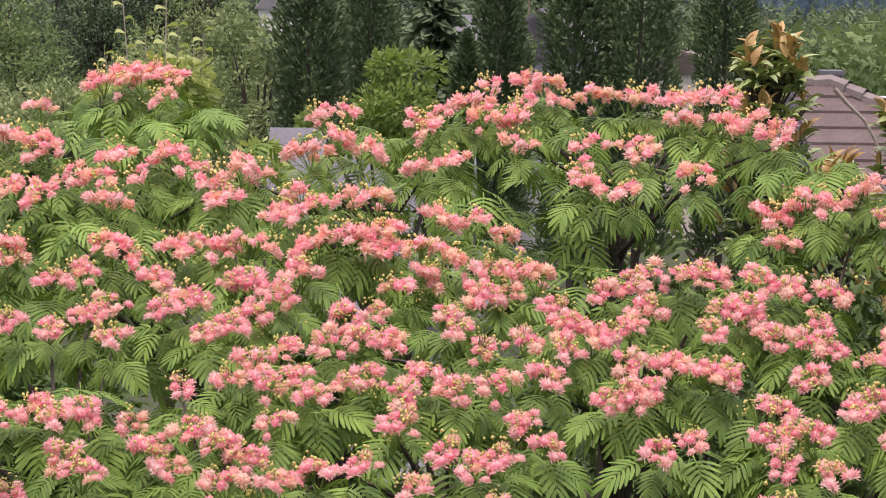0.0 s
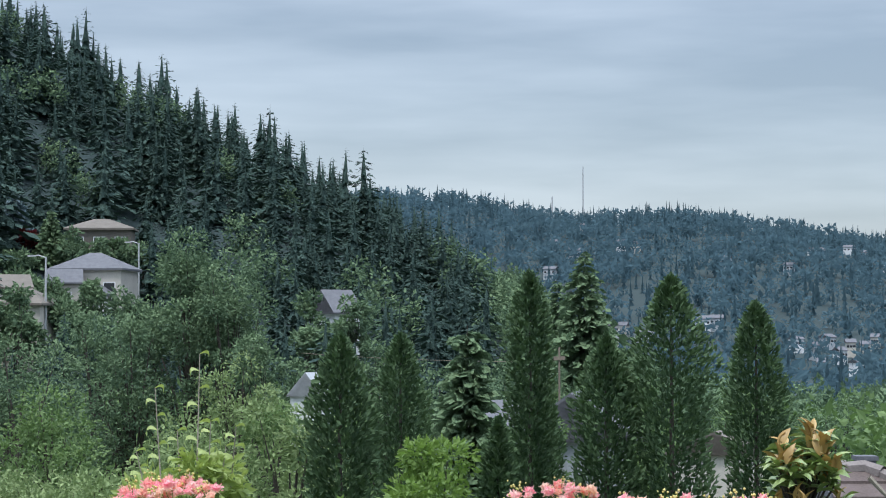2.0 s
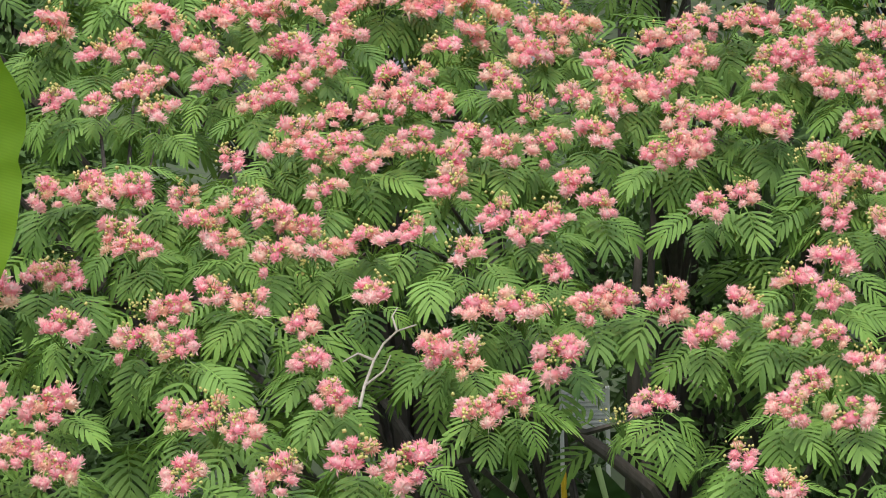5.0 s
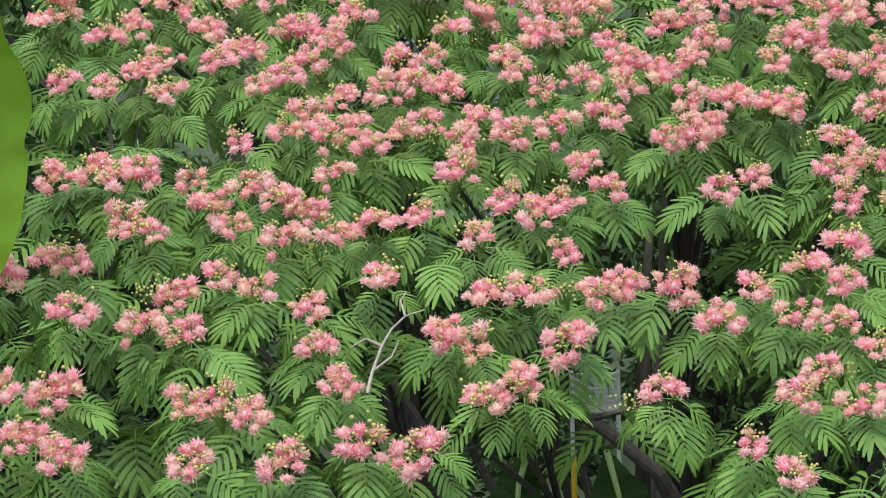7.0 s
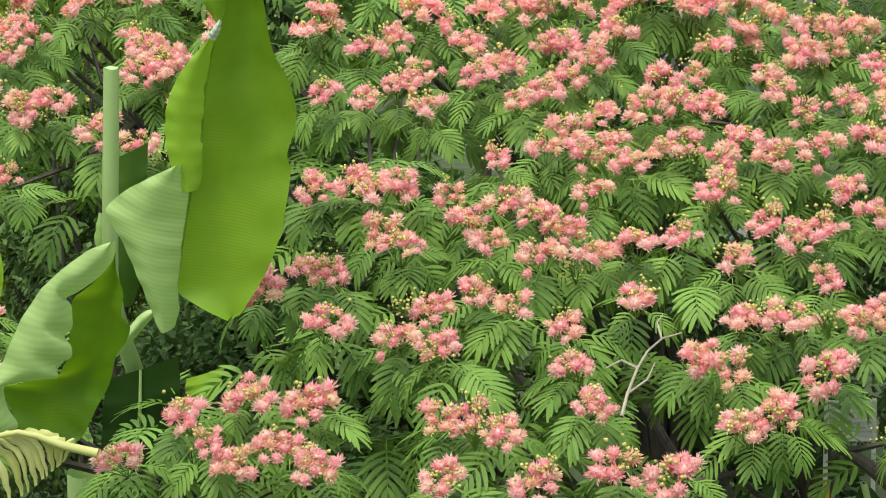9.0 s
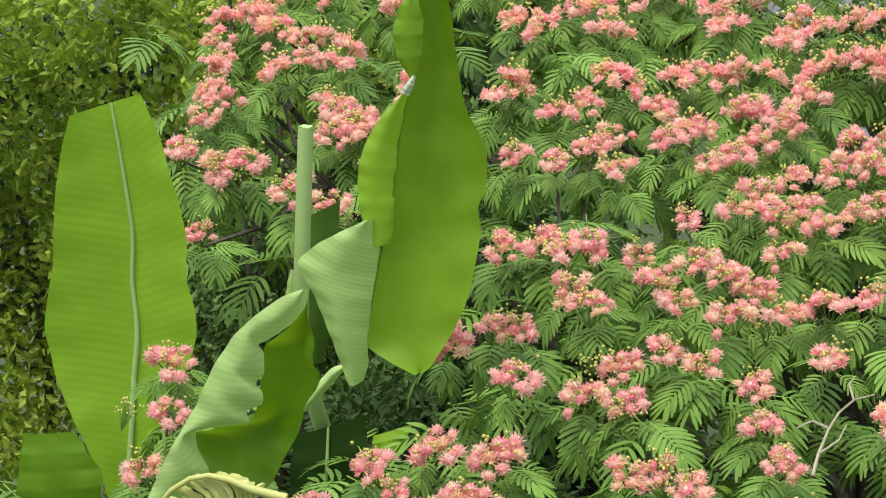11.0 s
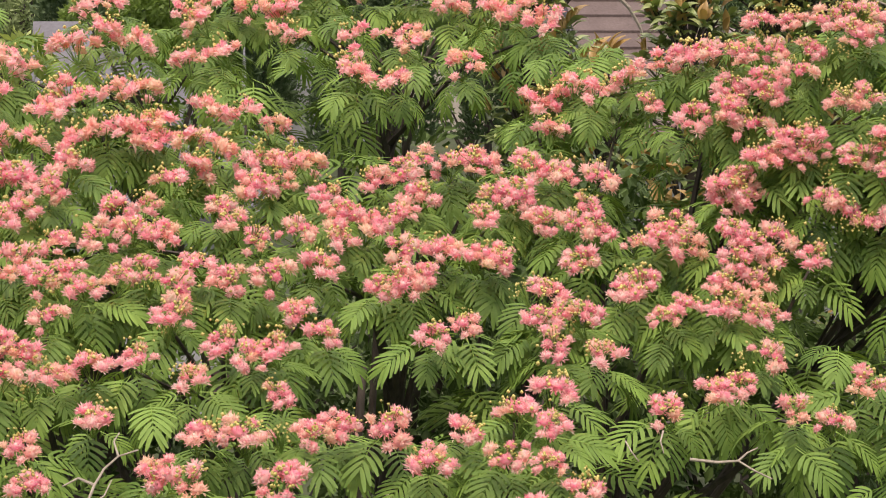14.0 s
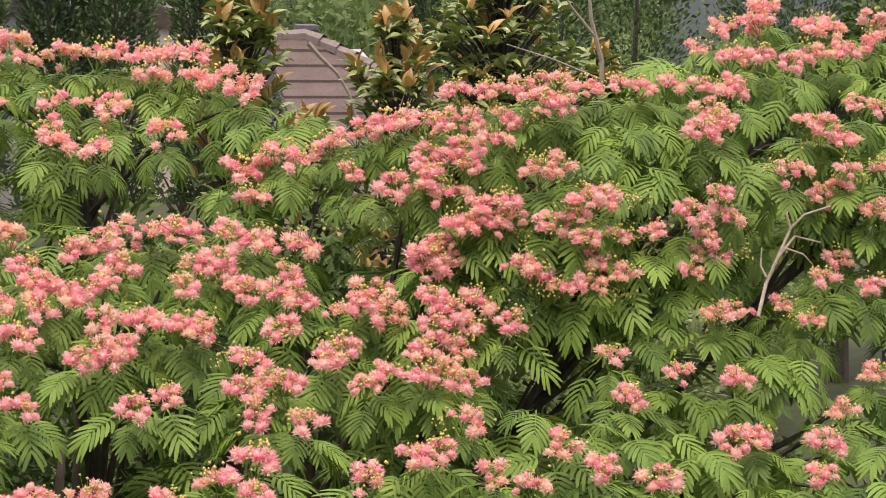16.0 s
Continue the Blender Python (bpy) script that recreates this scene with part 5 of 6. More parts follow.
def mimosa():
    r = np.random.RandomState(21)
    t = thing("mimosa_tree", (0.35, 6.2, 0), "spreading mimosa tree covered in pink silk blossom", "tree")
    base = np.array([0.35, 6.2, 0])
    tips = []
    for tip in SPRAYS:
        q = np.array(tip)
        tips.append(np.stack([q[:, 0], crown_y(q[:, 0], q[:, 1]) + r.uniform(-0.06, 0.06, len(q)), q[:, 1]], 1))
    allt = np.concatenate(tips)
    # trunk and boughs
    h = Heap()
    fork = np.array([0.5, 6.0, 1.6])
    tube(h, np.array([(0.35, 6.2, -0.2), (0.4, 6.15, 0.8), fork]) - base, [0.17, 0.14, 0.12], 10)
    part("trunk", h, BARK, t)
    h = Heap()
    tube(h, np.array([fork, (0.55, 4.9, 3.0), (0.42, 4.78, 3.28), (0.31, 4.75, 3.39), (0.23, 4.76, 3.45), (0.05, 4.85, 3.56)]) - base, [0.06, 0.032, 0.019, 0.017, 0.015, 0.008], 9)
    part("low_bough", h, BARK, t)
    h = Heap()
    tube(h, np.array([fork, (0.43, 5.5, 2.6), (0.43, 5.3, 3.27), (0.43, 5.3, 3.52), (0.46, 5.4, 3.75)]) - base, [0.05, 0.03, 0.019, 0.016, 0.009], 9)
    part("low_bough", h, BARK, t)
    for q in tips:
        c = q.mean(0)
        end = c + [0, 0.15, -0.18]
        m = fork + (end - fork) * 0.55 + [0, 0.4, -0.25]
        h = Heap()
        tube(h, np.array([fork, fork + (m - fork) * 0.5 + [0, 0, 0.05], m, end]) - base, [0.03, 0.022, 0.015, 0.008], 7)
        for p in q[::2]:
            e = p + [0, 0.02, -0.05]
            k = (end + e) / 2 + [0, 0, -0.06]
            tube(h, np.array([m + (end - m) * r.uniform(0.4, 1), k, e]) - base, [0.012, 0.008, 0.004], 4)
        part("bough", h, BARK, t)
    # flowers
    kinds = [cluster_heap(300 + k) for k in range(8)]
    meshes = [k.mesh("blossom", SILK, BUD, MIMOSA, smooth=True) for k in kinds]
    distant = [cluster_heap(300 + k, 40, 7, 0.0046) for k in range(8)]
    order = np.argsort(allt[:, 1])
    rest = Heap()
    for rank, i in enumerate(order):
        p, k = allt[i] + [-0.012 * allt[i][0], -0.07, 0.004] - base, r.randint(8)
        tx, ty, tz, sc = r.uniform(0.15, 0.75), r.uniform(-0.25, 0.25), r.uniform(0, 6.28), r.uniform(0.90, 1.22) * (1 + 0.22 * smooth_step(5.5, 7.0, allt[i][1]) - 0.12 * smooth_step(1.2, 2.2, allt[i][0]))
        if rank < 300:
            ob = new("blossom", meshes[k])
            ob.parent = t
            ob.matrix_basis = Matrix.Translation(p) @ Euler((tx, ty, 0)).to_matrix().to_4x4() @ Euler((0, 0, tz)).to_matrix().to_4x4() @ Matrix.Diagonal((sc, sc, sc, 1))
        else:
            place(rest, distant[k], matrices([p], tx, ty, tz, sc))
    young = [bud_spray_heap(340 + k).mesh("bud_spray", BUD, MIMOSA) for k in range(4)]
    for i in r.choice(order[:330], 70, replace=False):
        ob = new("bud_spray", young[r.randint(4)])
        ob.parent = t
        ob.matrix_basis = Matrix.Translation(allt[i] + [r.uniform(-0.09, 0.09), -0.06, r.uniform(-0.05, 0.03)] - base) @ Euler((r.uniform(0.1, 0.6), r.uniform(-0.3, 0.3), r.uniform(0, 6.28))).to_matrix().to_4x4()
    tagged(part("blossom", rest, (SILK, BUD, MIMOSA), t, "pink silk blossom of the crown's far side"), kind="stuff")
    # leaves
    leafs = [mimosa_leaf_heap(400 + k, 6 + k % 3) for k in range(6)]
    lmesh = [k.mesh("leaf", MIMOSA) for k in leafs]
    pos, yaw, tilt, roll, size = [], [], [], [], []
    for p in allt:
        n = r.randint(6, 9)
        a0 = r.uniform(0, 6.28)
        for k in range(n):
            an = a0 + k * 6.28 / n + r.uniform(-0.4, 0.4)
            pos.append(p + [0, 0.03, -0.055] + np.array([-math.sin(an), math.cos(an), 0]) * 0.015 + r.uniform(-0.015, 0.015, 3))
            yaw.append(facing(an)), tilt.append(r.uniform(-0.85, -0.05)), roll.append(r.uniform(-0.3, 0.3)), size.append(r.uniform(0.62, 1.05))
    # leafy shoots without flowers on the crown's face, leaving its dark hollows open
    hollows = np.array([(-0.29, 4.11), (0.75, 4.26), (-0.69, 3.97), (0.93, 4.27), (1.38, 4.18), (0.37, 3.6), (-0.23, 3.71), (-0.13, 3.61), (0.58, 3.65), (-0.46, 4.38), (1.78, 3.95), (0.78, 4.27), (0.66, 4.28), (1.39, 4.15), (1.29, 4.13), (1.77, 3.95), (-0.20, 3.68), (-0.07, 3.57), (0.23, 3.58), (0.36, 3.62), (-1.03, 3.67), (1.18, 3.80), (1.28, 3.74), (0.98, 3.75), (0.70, 3.72), (0.47, 3.73), (0.39, 3.82), (0.60, 3.76), (0.47, 3.71), (0.73, 3.83), (0.89, 3.74)])
    for k in range(1000):
        x, z = (r.uniform(-1.1, 3.4) if k < 800 else r.uniform(1.9, 3.2)), r.uniform(3.4, 4.8)
        p = np.array([x, float(crown_y(x, z)) + 0.05, z])
        if np.abs(allt - p).sum(1).min() < 0.2 or np.hypot(*(hollows - [x, z]).T).min() < 0.13 or math.hypot(x - 0.46, z - 3.6) < 0.24:
            continue
        if not (allt[:, 2][np.abs(allt[:, 0] - x) < 0.2].max(initial=0) > z + 0.03):
            continue
        a0 = r.uniform(0, 6.28)
        for q in range(4):
            an = a0 + q * 1.57 + r.uniform(-0.4, 0.4)
            pos.append(p + r.uniform(-0.02, 0.02, 3))
            yaw.append(facing(an)), tilt.append(r.uniform(-0.85, -0.05)), roll.append(r.uniform(-0.3, 0.3)), size.append(r.uniform(0.7, 1.05))
    outer = len(pos)
    # shoots without flowers, deeper in the crown
    for k in range(400):
        b = allt[r.randint(len(allt))]
        deep = r.uniform(0.15, 0.9)
        p = b + [r.normal(scale=0.2), deep, -0.1 - 0.35 * deep * r.uniform(0.3, 1.2)]
        if np.hypot(p[0] - 0.46, p[2] - 3.55) < 0.24 or np.hypot(*(hollows - p[[0, 2]]).T).min() < 0.13:
            continue
        a0 = r.uniform(0, 6.28)
        for q in range(4):
            an = a0 + q * 1.57 + r.uniform(-0.4, 0.4)
            pos.append(p + r.uniform(-0.03, 0.03, 3))
            yaw.append(an), tilt.append(r.uniform(-0.5, 0.2)), roll.append(r.uniform(-0.3, 0.3)), size.append(r.uniform(1.0, 1.5))
    pos, yaw, tilt, roll, size = [np.array(q) for q in (pos, yaw, tilt, roll, size)]
    m4 = matrices(pos - base, tilt, roll, yaw, size)
    tone = r.normal(scale=0.13, size=len(pos))
    near = np.argsort(pos[:outer, 1])
    pick = r.randint(0, 6, len(pos))
    for i in near[:300]:
        ob = new("leaf", lmesh[pick[i]])
        ob.parent = t
        ob.matrix_basis = Matrix(m4[i].tolist())
    left = np.ones(len(pos), bool)
    left[near[:300]] = False
    rest = Heap()
    inner = np.arange(len(pos)) >= outer
    plain = [mimosa_leaf_heap(420 + k, 6, True) for k in range(3)]
    simple = [mimosa_leaf_heap(430 + k, 6 + k % 3, True) for k in range(6)]
    for k in range(6):
        s = left & (pick == k) & ~inner
        for src, band in ((leafs[k], pos[:, 1] < 5.7), (simple[k], pos[:, 1] >= 5.7)):
            place(rest, src, m4[s & band], tone[s & band])
    for k in range(3):
        s = (pick % 3 == k) & inner
        place(rest, plain[k], m4[s], tone[s])
    tagged(part("foliage", rest, MIMOSA, t), kind="stuff")


mimosa()


# ---- banana plant ----
def lobe(name, parent, left, right, y, mat, origin, label="", belly=0.05, lean=0.0, curl=0.0, slant=0.15, rows=44, cols=15, tone=0.5, ribs=1.0, rib_at=None, near=1.0, bow=0.0):
    """A leaf lobe hung between two edges given by place across and height; belly: how far its middle stands out towards -y;
    lean: how far the right edge lies behind the left one; curl: how far the edges turn back."""
    def run(edge, k):
        e = np.asarray(edge, float)
        q = np.concatenate([[0], np.cumsum(np.linalg.norm(np.diff(e, axis=0), axis=1))])
        p = np.stack([np.interp(np.linspace(0, q[-1], k), q, e[:, c]) for c in (0, 1)], 1)
        for _ in range(2):
            p[1:-1] = (p[:-2] + 2 * p[1:-1] + p[2:]) / 4
        return p
    a, b = run(left, rows), run(right, rows)
    c = np.linspace(0, 1, cols)
    s = np.linspace(0, 1, rows)
    p = a[:, None] * (1 - c)[None, :, None] + b[:, None] * c[None, :, None]
    out = -belly * np.sin(np.pi * c)[None] * (0.35 + 0.65 * np.sin(np.pi * np.clip(s, 0.02, 0.98)))[:, None] + lean * (c - 0.5)[None] + curl * (np.abs(c - 0.5) * 2)[None] ** 4
    out = out + (0.008 * np.sin(s * 23) + 0.006 * np.sin(s * 57 + 1))[:, None] * np.abs(c - 0.5)[None] + 0.0003 * np.sin((s[:, None] + slant * c[None]) * 150 * ribs)
    out = out + bow * np.sin(np.pi * s)[:, None]
    eye = np.array([0, 0, EYE])
    v = eye + (np.stack([p[..., 0], y + out, p[..., 1]], -1).reshape(-1, 3) - eye) * near - origin
    i, j = np.arange(rows - 1)[:, None], np.arange(cols - 1)[None]
    f = np.stack([i * cols + j, i * cols + j + 1, (i + 1) * cols + j + 1, (i + 1) * cols + j], -1).reshape(-1, 4)
    h = Heap()
    across = c if rib_at is None else np.abs(c - rib_at) * 2
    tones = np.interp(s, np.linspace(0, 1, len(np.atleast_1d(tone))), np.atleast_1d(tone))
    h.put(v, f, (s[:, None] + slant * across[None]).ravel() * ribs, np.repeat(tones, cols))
    ob = part(name, h, mat, parent, label, smooth=True)
    if rib_at is not None:
        k = int(rib_at * (cols - 1))
        line = v.reshape(rows, cols, 3)[:, k] + [0, -0.004, 0]
        h = Heap()
        tube(h, line, np.linspace(0.004, 0.010, rows), 6)
        part("midrib", h, STALK, ob, "pale green midrib", smooth=True)
    return ob


def banana_plant():
    o = np.array([-2.05, 5.7, 0])
    t = thing("banana_plant", o, "banana plant with broad torn green leaves", "banana plant")
    h = Heap()
    tube(h, np.array([(-2.05, 5.7, -0.2), (-2.0, 5.68, 1.5), (-1.9, 5.62, 3.0)]) - o, [0.10, 0.085, 0.05], 12)
    part("stem", h, STALK, t, smooth=True)
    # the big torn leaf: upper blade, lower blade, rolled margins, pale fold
    # tone grades lighter downwards, painting in light on the upward-facing lower blade
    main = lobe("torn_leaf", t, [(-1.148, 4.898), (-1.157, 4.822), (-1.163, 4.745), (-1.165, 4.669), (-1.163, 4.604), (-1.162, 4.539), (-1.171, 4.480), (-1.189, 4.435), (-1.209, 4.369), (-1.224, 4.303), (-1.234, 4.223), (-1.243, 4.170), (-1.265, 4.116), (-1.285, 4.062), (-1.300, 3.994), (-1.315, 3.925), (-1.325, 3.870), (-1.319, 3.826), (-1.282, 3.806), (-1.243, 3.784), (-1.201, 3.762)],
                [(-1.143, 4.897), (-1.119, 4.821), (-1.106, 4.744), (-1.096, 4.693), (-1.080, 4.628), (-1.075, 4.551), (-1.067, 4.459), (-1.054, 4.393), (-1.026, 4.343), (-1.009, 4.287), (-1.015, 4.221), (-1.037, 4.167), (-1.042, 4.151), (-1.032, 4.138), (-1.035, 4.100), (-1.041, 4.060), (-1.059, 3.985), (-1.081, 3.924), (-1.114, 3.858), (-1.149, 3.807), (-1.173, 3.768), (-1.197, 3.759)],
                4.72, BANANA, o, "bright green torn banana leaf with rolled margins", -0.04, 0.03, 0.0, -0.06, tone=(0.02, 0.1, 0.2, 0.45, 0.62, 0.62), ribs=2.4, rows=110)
    lobe("rolled_margin", main, [(-1.187, 4.449), (-1.234, 4.402), (-1.274, 4.353), (-1.299, 4.292), (-1.309, 4.232), (-1.302, 4.165), (-1.291, 4.114), (-1.276, 4.089)],
         [(-1.178, 4.449), (-1.196, 4.389), (-1.213, 4.310), (-1.223, 4.231), (-1.230, 4.165), (-1.235, 4.114), (-1.246, 4.087)], 4.68, BANANA, o, "folded-over lighter margin", 0.025, 0.03, tone=(0.7, 0.95), rows=34, cols=10, ribs=0.9)
    lobe("rolled_margin", main, [(-1.158, 4.684), (-1.188, 4.646), (-1.207, 4.602), (-1.204, 4.544), (-1.186, 4.501), (-1.169, 4.478)],
         [(-1.154, 4.684), (-1.138, 4.614), (-1.144, 4.543), (-1.164, 4.478)], 4.69, BANANA, o, "folded-over upper margin", 0.02, 0.02, tone=0.5, rows=26, cols=10, ribs=0.6)
    lobe("folded_flap", main, [(-1.279, 4.159), (-1.339, 4.133), (-1.401, 4.104), (-1.461, 4.057), (-1.428, 3.996), (-1.404, 3.928), (-1.383, 3.876), (-1.368, 3.812), (-1.345, 3.754)],
         [(-1.269, 4.156), (-1.263, 4.089), (-1.279, 4.022), (-1.295, 3.941), (-1.309, 3.859), (-1.311, 3.791), (-1.324, 3.754)], 4.66, BANANA_PALE, o, "pale ribbed fold of the leaf", 0.045, 0.05, ribs=0.55, slant=-0.05, tone=0.42)
    lobe("torn_edge", main, [(-1.159, 4.492), (-1.175, 4.475), (-1.192, 4.453)], [(-1.154, 4.489), (-1.158, 4.467), (-1.172, 4.444)], 4.66, WAXY, o, "whitish waxy underside at a tear", 0.012, rows=16, cols=8)
    seam = np.array([(-1.182, 4.442), (-1.202, 4.374), (-1.216, 4.308), (-1.237, 4.156), (-1.263, 4.089), (-1.283, 4.015), (-1.302, 3.933), (-1.315, 3.865)])
    h = Heap()
    tube(h, np.stack([seam[:, 0], np.full(len(seam), 4.695), seam[:, 1]], 1) - o, np.linspace(0.003, 0.0065, len(seam)), 6)
    part("midrib", h, BANANA, main, "yellow-green midrib", smooth=True)
    # the upright leaf with a pale midrib
    lobe("upright_leaf", t, [(-2.145, 4.353), (-2.181, 4.251), (-2.208, 4.103), (-2.229, 3.953), (-2.266, 3.8), (-2.247, 3.645), (-2.184, 3.489), (-2.129, 3.331), (-2.116, 3.235)],
         [(-1.968, 4.399), (-1.926, 4.293), (-1.891, 4.147), (-1.871, 4.044), (-1.883, 3.91), (-1.853, 3.804), (-1.879, 3.713), (-1.948, 3.573), (-2.026, 3.414), (-2.102, 3.252)],
         5.0, BANANA, o, "upright ribbed banana leaf with a cut-off top", -0.05, 0.05, 0.0, 0.05, tone=0.78, ribs=0.72, rib_at=0.62, cols=17)
    lobe("low_leaf", t, [(-2.272, 3.558), (-2.305, 3.403), (-2.324, 3.246)], [(-2.13, 3.566), (-2.057, 3.447), (-2.126, 3.268)], 4.8, BANANA, o, "ribbed low banana leaf", 0.02, tone=0.3, ribs=1.6, rows=26, cols=9)
    # the half-folded leaf
    fold = lobe("folded_leaf", t, [(-1.262, 4.143), (-1.306, 4.129), (-1.367, 4.088), (-1.418, 4.044), (-1.464, 3.982), (-1.513, 3.889), (-1.555, 3.826), (-1.598, 3.755), (-1.631, 3.693), (-1.655, 3.640)],
                [(-1.259, 4.140), (-1.263, 4.101), (-1.298, 4.062), (-1.347, 4.031), (-1.379, 4.018), (-1.360, 4.009), (-1.363, 3.951), (-1.392, 3.933), (-1.367, 3.918), (-1.370, 3.886), (-1.411, 3.877), (-1.397, 3.844), (-1.477, 3.835), (-1.529, 3.827), (-1.518, 3.775), (-1.497, 3.736), (-1.569, 3.673), (-1.639, 3.640)], 4.05, BANANA_PALE, o, "half-folded banana leaf with pale waxy underside", 0.03, 0.02, 0.0, 0.1, rows=90, ribs=0.6, tone=0.55)
    lobe("inner_fold", fold, [(-1.281, 4.097), (-1.320, 4.041), (-1.377, 4.002), (-1.388, 3.931), (-1.396, 3.871), (-1.420, 3.829), (-1.499, 3.817), (-1.552, 3.805), (-1.529, 3.734), (-1.509, 3.698)],
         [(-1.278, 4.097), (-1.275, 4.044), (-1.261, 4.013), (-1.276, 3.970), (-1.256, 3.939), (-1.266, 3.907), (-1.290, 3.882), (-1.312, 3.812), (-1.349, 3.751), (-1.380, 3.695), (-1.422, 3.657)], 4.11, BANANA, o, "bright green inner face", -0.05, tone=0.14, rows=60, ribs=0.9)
    # the dry, fringed leaf: an arching rib with hanging strips
    arch = np.array([(-1.613, 3.649), (-1.593, 3.674), (-1.562, 3.71), (-1.524, 3.753), (-1.482, 3.779), (-1.44, 3.788), (-1.399, 3.78), (-1.352, 3.761), (-1.277, 3.744)])
    ends = np.array([(-1.582, 3.631), (-1.541, 3.628), (-1.498, 3.633), (-1.454, 3.641), (-1.426, 3.66), (-1.402, 3.682), (-1.383, 3.697), (-1.366, 3.71), (-1.356, 3.72)])
    k = np.linspace(0, 8, 14)
    arch_f, ends_f = [np.stack([np.interp(k, np.arange(9), q[:, c]) for c in (0, 1)], 1) for q in (arch[[0, 1, 2, 3, 4, 4, 5, 6, 7]], ends)]
    for a0, e0, n in zip(arch_f, ends_f, range(14)):
        m = (a0 + e0) / 2 + [0.022, 0.028]
        wd = np.array([0.0095, 0.005]) * (1.15 if n % 3 else 0.7)
        lobe("dry_strip", t, [a0 - wd, m - wd, e0 - wd * 0.3], [a0 + wd, m + wd, e0 + wd * 0.3], 3.9 + 0.004 * (n % 3), BANANA_DRY, o, "dry yellowed strip of a banana leaf", 0.008, rows=10, cols=4, tone=0.35 + 0.12 * (n % 5), ribs=0.2)
    h = Heap()
    tube(h, np.stack([arch[:, 0], np.full(9, 3.89), arch[:, 1]], 1) - o, [0.004, 0.005, 0.006, 0.006, 0.006, 0.006, 0.007, 0.009, 0.010], 7)
    part("dry_rib", h, BANANA_DRY, t, "dry pale rib of a withered leaf", smooth=True)
    # leaves low in the shade, the dark ones with that shade in their colour
    lobe("low_leaf", t, [(-1.705, 3.4), (-1.725, 3.284), (-1.745, 3.133), (-1.751, 2.963)], [(-1.498, 3.468), (-1.496, 3.338), (-1.523, 3.189), (-1.562, 2.969)], 5.3, BANANA_SHADED, o, "shaded dark green banana leaf", 0.02, tone=0.0, rib_at=0.5, rows=26, cols=9)
    lobe("low_leaf", t, [(-1.461, 3.7), (-1.497, 3.691), (-1.553, 3.629), (-1.593, 3.575)], [(-1.455, 3.691), (-1.483, 3.662), (-1.527, 3.613), (-1.572, 3.569)], 5.0, BANANA_PALE, o, "pale underside of a low banana leaf", 0.02, rows=16, cols=8, tone=0.8, ribs=0.3)
    lobe("low_leaf", t, [(-1.424, 3.475), (-1.43, 3.436), (-1.384, 3.4)], [(-1.317, 3.511), (-1.336, 3.461), (-1.37, 3.401)], 5.1, BANANA, o, "bright green tip of a low banana leaf", 0.02, rows=16, cols=8, tone=0.9, ribs=0.3)
    lobe("low_leaf", t, [(-1.729, 3.371), (-1.754, 3.31), (-1.741, 3.265)], [(-1.71, 3.367), (-1.693, 3.311), (-1.681, 3.271)], 5.1, BANANA_PALE, o, "pale ribbed low banana leaf", 0.02, rows=16, cols=8, ribs=0.5)
    lobe("low_leaf", t, [(-1.625, 4.02), (-1.634, 3.865), (-1.649, 3.707), (-1.643, 3.611)], [(-1.535, 4.063), (-1.555, 3.865), (-1.587, 3.684), (-1.612, 3.612)], 5.3, BANANA_SHADED, o, "shaded ribbed banana leaf behind a cut stalk", 0.02, tone=0.95, ribs=1.2, rows=26, cols=9)
    lobe("low_leaf", t, [(-1.669, 3.886), (-1.688, 3.816), (-1.68, 3.73)], [(-1.65, 3.886), (-1.651, 3.816), (-1.654, 3.73)], 5.25, BANANA_PALE, o, "grey-green edge of a banana leaf", 0.02, tone=0.2, rows=16, cols=6, ribs=0.3)
    h = Heap()
    stalk = np.array([(-1.586, 4.282), (-1.608, 4.044), (-1.636, 3.737), (-1.637, 3.484), (-1.632, 3.176)])[::-1]
    tube(h, np.stack([stalk[:, 0], [5.5, 5.3, 5.2, 5.2, 5.2], stalk[:, 1]], 1) - o, [0.026, 0.024, 0.022, 0.021, 0.0205], 14)
    top = np.array([stalk[-1][0], 5.2, stalk[-1][1]]) - o
    an = np.arange(12) * 6.283 / 12
    h.put(top + np.stack([0.021 * np.cos(an), 0.021 * np.sin(an), 0.003 * np.cos(an * 3)], 1), [tuple(range(12))])
    part("cut_stalk", h, STALK, t, "pale cut-off leaf stalk", smooth=True)


banana_plant()


# ---- bare twigs in the crown, and what shows beneath it ----
def bare_twig(points, rad, label, mat=TWIG, name="bare_twig"):
    h = Heap()
    p = np.asarray(points, float)
    tube(h, p - p[0], np.linspace(rad, rad * 0.45, len(p)), 6)
    ob = new(name, h.mesh(name, mat))
    ob.location = p[0]
    tagged(ob, label, "branch")


bare_twig([(-0.250, 4.36, 3.658), (-0.241, 4.44, 3.682), (-0.222, 4.53, 3.711), (-0.202, 4.59, 3.730), (-0.171, 4.64, 3.744), (-0.126, 4.66, 3.752)], 0.0042, "thin bare grey twig in the mimosa crown")
bare_twig([(-0.222, 4.53, 3.711), (-0.259, 4.56, 3.719), (-0.293, 4.53, 3.710)], 0.004, "thin bare grey twig in the mimosa crown")
bare_twig([(-0.241, 4.44, 3.682), (-0.199, 4.49, 3.698), (-0.184, 4.55, 3.716)], 0.003, "thin bare grey twig in the mimosa crown")
bare_twig([(-0.171, 4.64, 3.744), (-0.183, 4.70, 3.762), (-0.171, 4.73, 3.774)], 0.003, "thin bare grey twig in the mimosa crown")
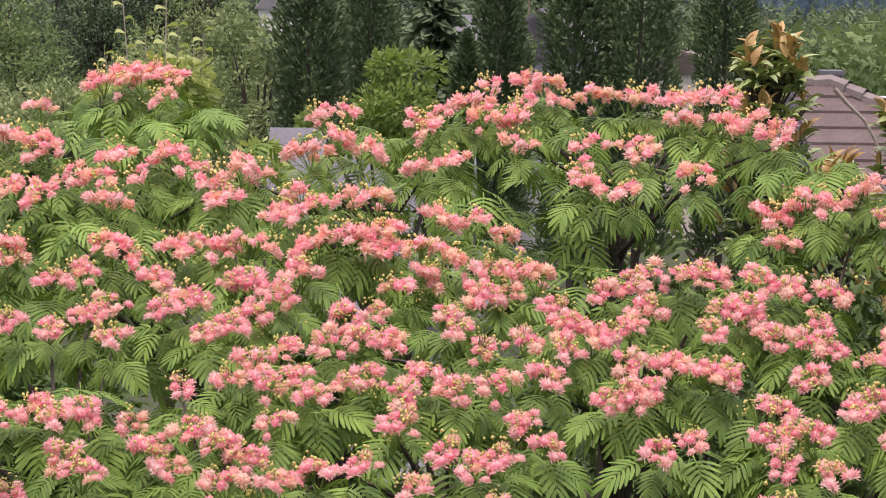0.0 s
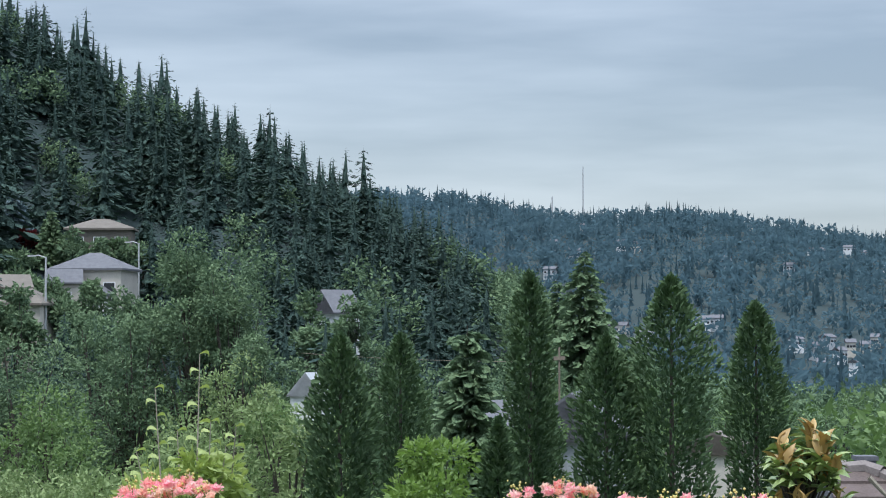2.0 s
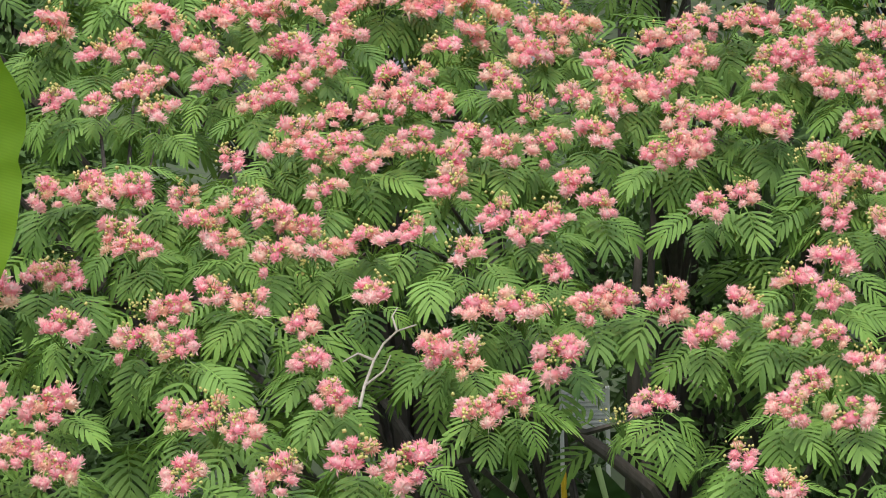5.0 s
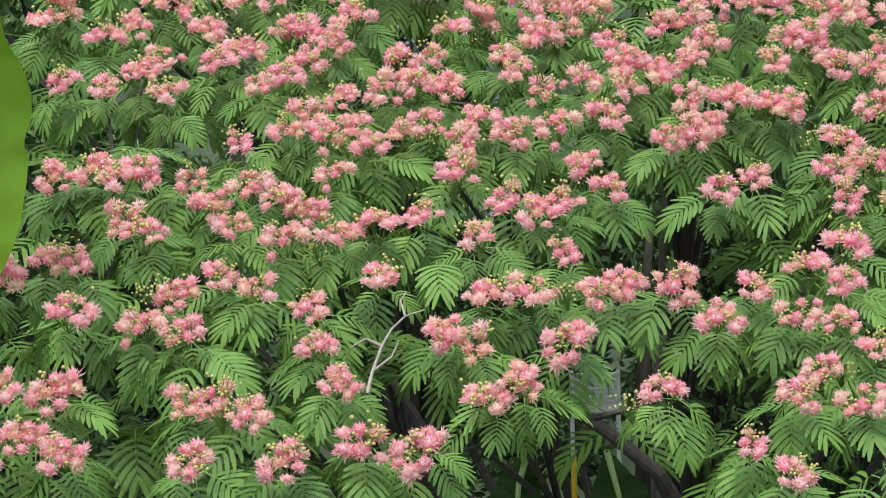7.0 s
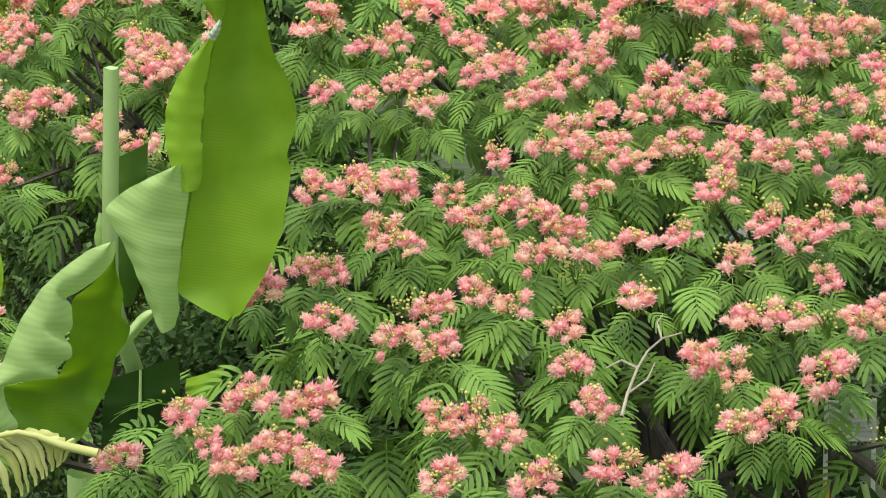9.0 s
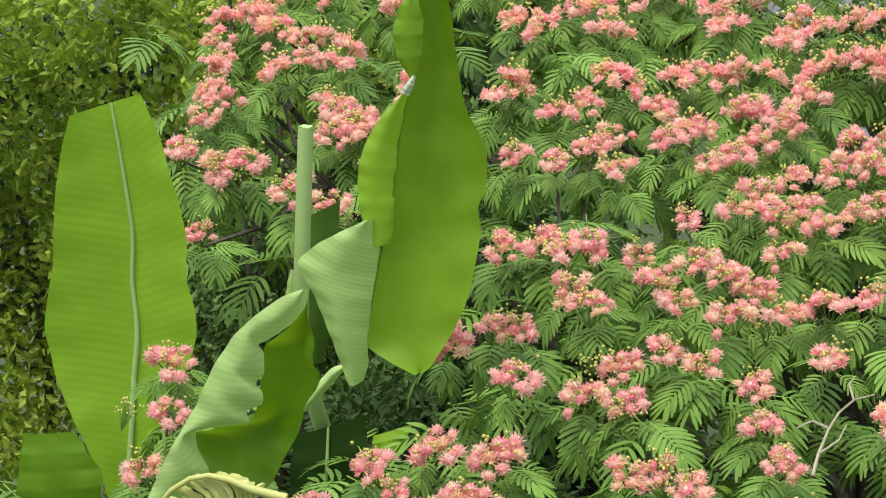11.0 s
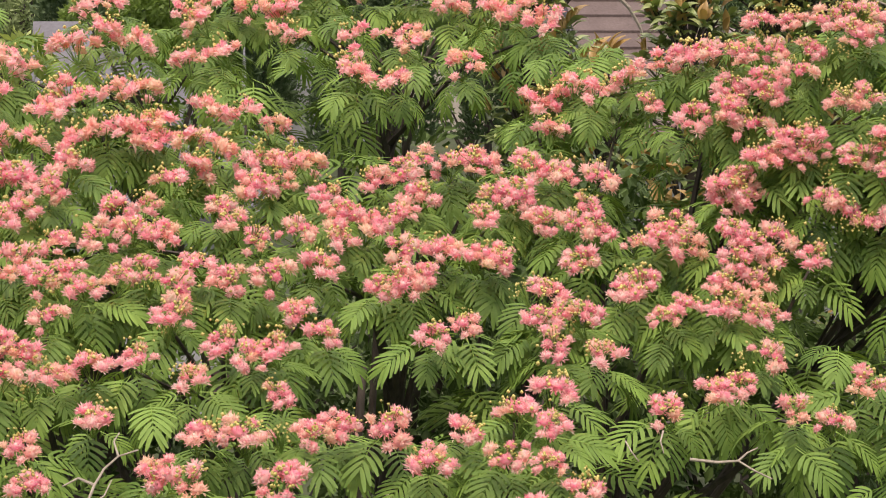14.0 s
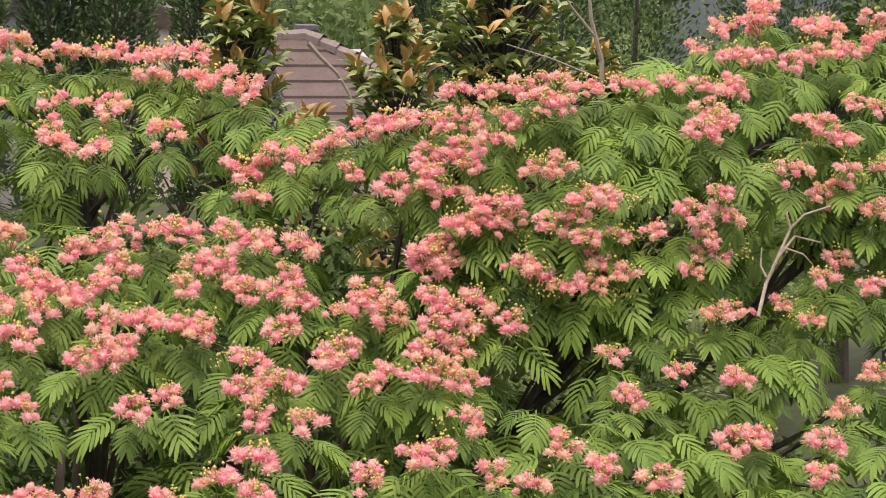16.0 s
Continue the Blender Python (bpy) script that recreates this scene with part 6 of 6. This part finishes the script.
bare_twig([(1.158, 4.57, 3.723), (1.222, 4.56, 3.717), (1.272, 4.56, 3.719), (1.300, 4.52, 3.707), (1.335, 4.49, 3.695)], 0.004, "thin bare grey twig in the mimosa crown")
bare_twig([(1.272, 4.56, 3.719), (1.301, 4.59, 3.729), (1.332, 4.61, 3.735)], 0.003, "thin bare grey twig in the mimosa crown")
bare_twig([(1.020, 4.65, 3.747), (1.026, 4.61, 3.734), (1.036, 4.57, 3.721)], 0.0025, "thin bare grey twig in the mimosa crown")
bare_twig([(1.120, 4.69, 3.758), (1.105, 4.65, 3.745), (1.102, 4.60, 3.730)], 0.0025, "thin bare grey twig in the mimosa crown")
bare_twig([(0.472, 4.90, 3.555), (0.489, 4.86, 3.541), (0.534, 4.83, 3.531), (0.564, 4.80, 3.518), (0.601, 4.77, 3.505)], 0.005, "thin bare grey twig in the mimosa crown")
bare_twig([(2.37, 5.25, 4.06), (2.42, 5.32, 4.14), (2.46, 5.34, 4.21), (2.51, 5.37, 4.29), (2.55, 5.37, 4.33), (2.64, 5.39, 4.35)], 0.006, "thin dead grey twig standing out of the mimosa crown")
bare_twig([(2.46, 5.34, 4.21), (2.52, 5.36, 4.27), (2.60, 5.36, 4.25)], 0.005, "thin dead grey twig standing out of the mimosa crown")
bare_twig([(2.42, 5.32, 4.16), (2.41, 5.34, 4.19), (2.42, 5.36, 4.24)], 0.004, "thin dead grey twig standing out of the mimosa crown")
bare_twig([(2.51, 5.37, 4.29), (2.50, 5.38, 4.33), (2.52, 5.39, 4.36)], 0.004, "thin dead grey twig standing out of the mimosa crown")
bare_twig([(2.48, 5.35, 4.24), (2.54, 5.34, 4.22), (2.57, 5.34, 4.19)], 0.004, "thin dead grey twig standing out of the mimosa crown")
bare_twig([(3.9, 11, 3.9), (3.89, 11, 4.35), (3.82, 11, 4.58), (3.78, 11, 4.9)], 0.018, "bare pale branch rising beyond the mimosa")
bare_twig([(3.85, 11, 4.48), (3.7, 11, 4.65), (3.6, 11, 4.8)], 0.010, "bare pale branch rising beyond the mimosa")
bare_twig([(3.88, 11, 4.25), (3.6, 11, 4.36), (3.33, 11, 4.44)], 0.008, "bare pale branch rising beyond the mimosa")
bare_twig([(4.0, 20, 3.85), (4.12, 20, 3.72), (4.3, 20, 3.55), (4.42, 20, 3.35), (4.5, 20, 3.1)], 0.028, "pale arching branch in front of a tiled roof")


def low_banana():
    """Broad leaves, with shade put into their colour, that show through a hollow of the crown."""
    o = np.array([0.3, 5.0, 0])
    t = thing("banana_plant", o, "shaded young banana plant under the mimosa", "banana plant")
    h = Heap()
    tube(h, [(0, 0.1, -0.2), (0, 0.05, 1.5), (0, 0, 2.9)], [0.08, 0.07, 0.04], 10)
    part("stem", h, STALK, t, smooth=True)
    lobe("leaf", t, [(0.221, 3.02), (0.259, 3.17), (0.302, 3.3)], [(0.449, 3.014), (0.407, 3.184), (0.305, 3.297)], 4.9, BANANA_SHADED, o, "dark green broad leaf in shade", 0.03, tone=0.1, rib_at=0.5)
    lobe("leaf", t, [(-0.035, 3.028), (0.034, 3.21), (0.107, 3.281)], [(0.179, 3.022), (0.139, 3.161), (0.111, 3.279)], 4.95, BANANA_SHADED, o, "dark green broad leaf in shade", 0.03, tone=0.1, rib_at=0.5)


low_banana()


def garden_screen():
    t = thing("garden_screen", (0.329, 5.9, 0), "white-framed grey slatted garden screen under the trees", "screen")
    for x in (-0.075, 0.063):
        h = Heap()
        box(h, (x, -0.012, -0.1), (x + 0.012, 0.012, 3.145))
        part("post", h, WHITE, t)
    for k in range(8):
        h = Heap()
        box(h, (-0.063, -0.008, 3.035 + k * 0.0137), (0.063, 0.004, 3.0435 + k * 0.0137))
        part("slat", h, WHITE, t, "pale grey slat")
    h = Heap()
    box(h, (-0.063, -0.014, 3.019), (0.063, 0.006, 3.031))
    part("bottom_rail", h, WHITE, t)


garden_screen()
bare_twig([(0.242, 5.6, -0.1), (0.252, 5.6, 1.5), (0.250, 5.6, 2.997)], 0.02, "upright yellow plastic garden stake", YELLOW, "garden_stake")


def garden_chair():
    """A mesh-backed chair behind the mimosa: a bent white rail, a grey top bar and a slack grey mesh, on two legs."""
    o = np.array([-2.651, 8.0, 0])
    t = thing("garden_chair", o, "grey mesh garden chair with a bent white rail", "chair")
    for name, pts, rad, mat in (("rail", [(-2.776, 4.432), (-2.737, 4.451), (-2.686, 4.456), (-2.629, 4.447)], 0.009, WHITE), ("top_bar", [(-2.723, 4.401), (-2.655, 4.404), (-2.585, 4.413), (-2.531, 4.438)], 0.006, METAL)):
        h, q = Heap(), np.array(pts)
        tube(h, np.stack([q[:, 0], np.full(len(q), 8.0), q[:, 1]], 1) - o, [rad] * len(q), 8)
        part(name, h, mat, t, smooth=True)
    for x in (-2.728, -2.551):
        h = Heap()
        tube(h, np.array([(x, 8.06, -0.1), (x, 8.04, 2.0), (x, 8.02, 4.395)]) - o, [0.012, 0.011, 0.008], 8)
        part("leg", h, BARK, t, "dark leg", smooth=True)
    for k in range(9):
        u = k / 8
        h = Heap()
        x = np.linspace(-2.728, -2.551, 9)
        z = 4.395 - 0.012 - u * (0.070) * (0.55 + 0.45 * np.sin(np.linspace(0.2, 2.9, 9)))
        tube(h, np.stack([x, np.full(9, 7.99), z], 1) - o, [0.0028] * 9, 5)
        part("cord", h, METAL, t)


garden_chair()
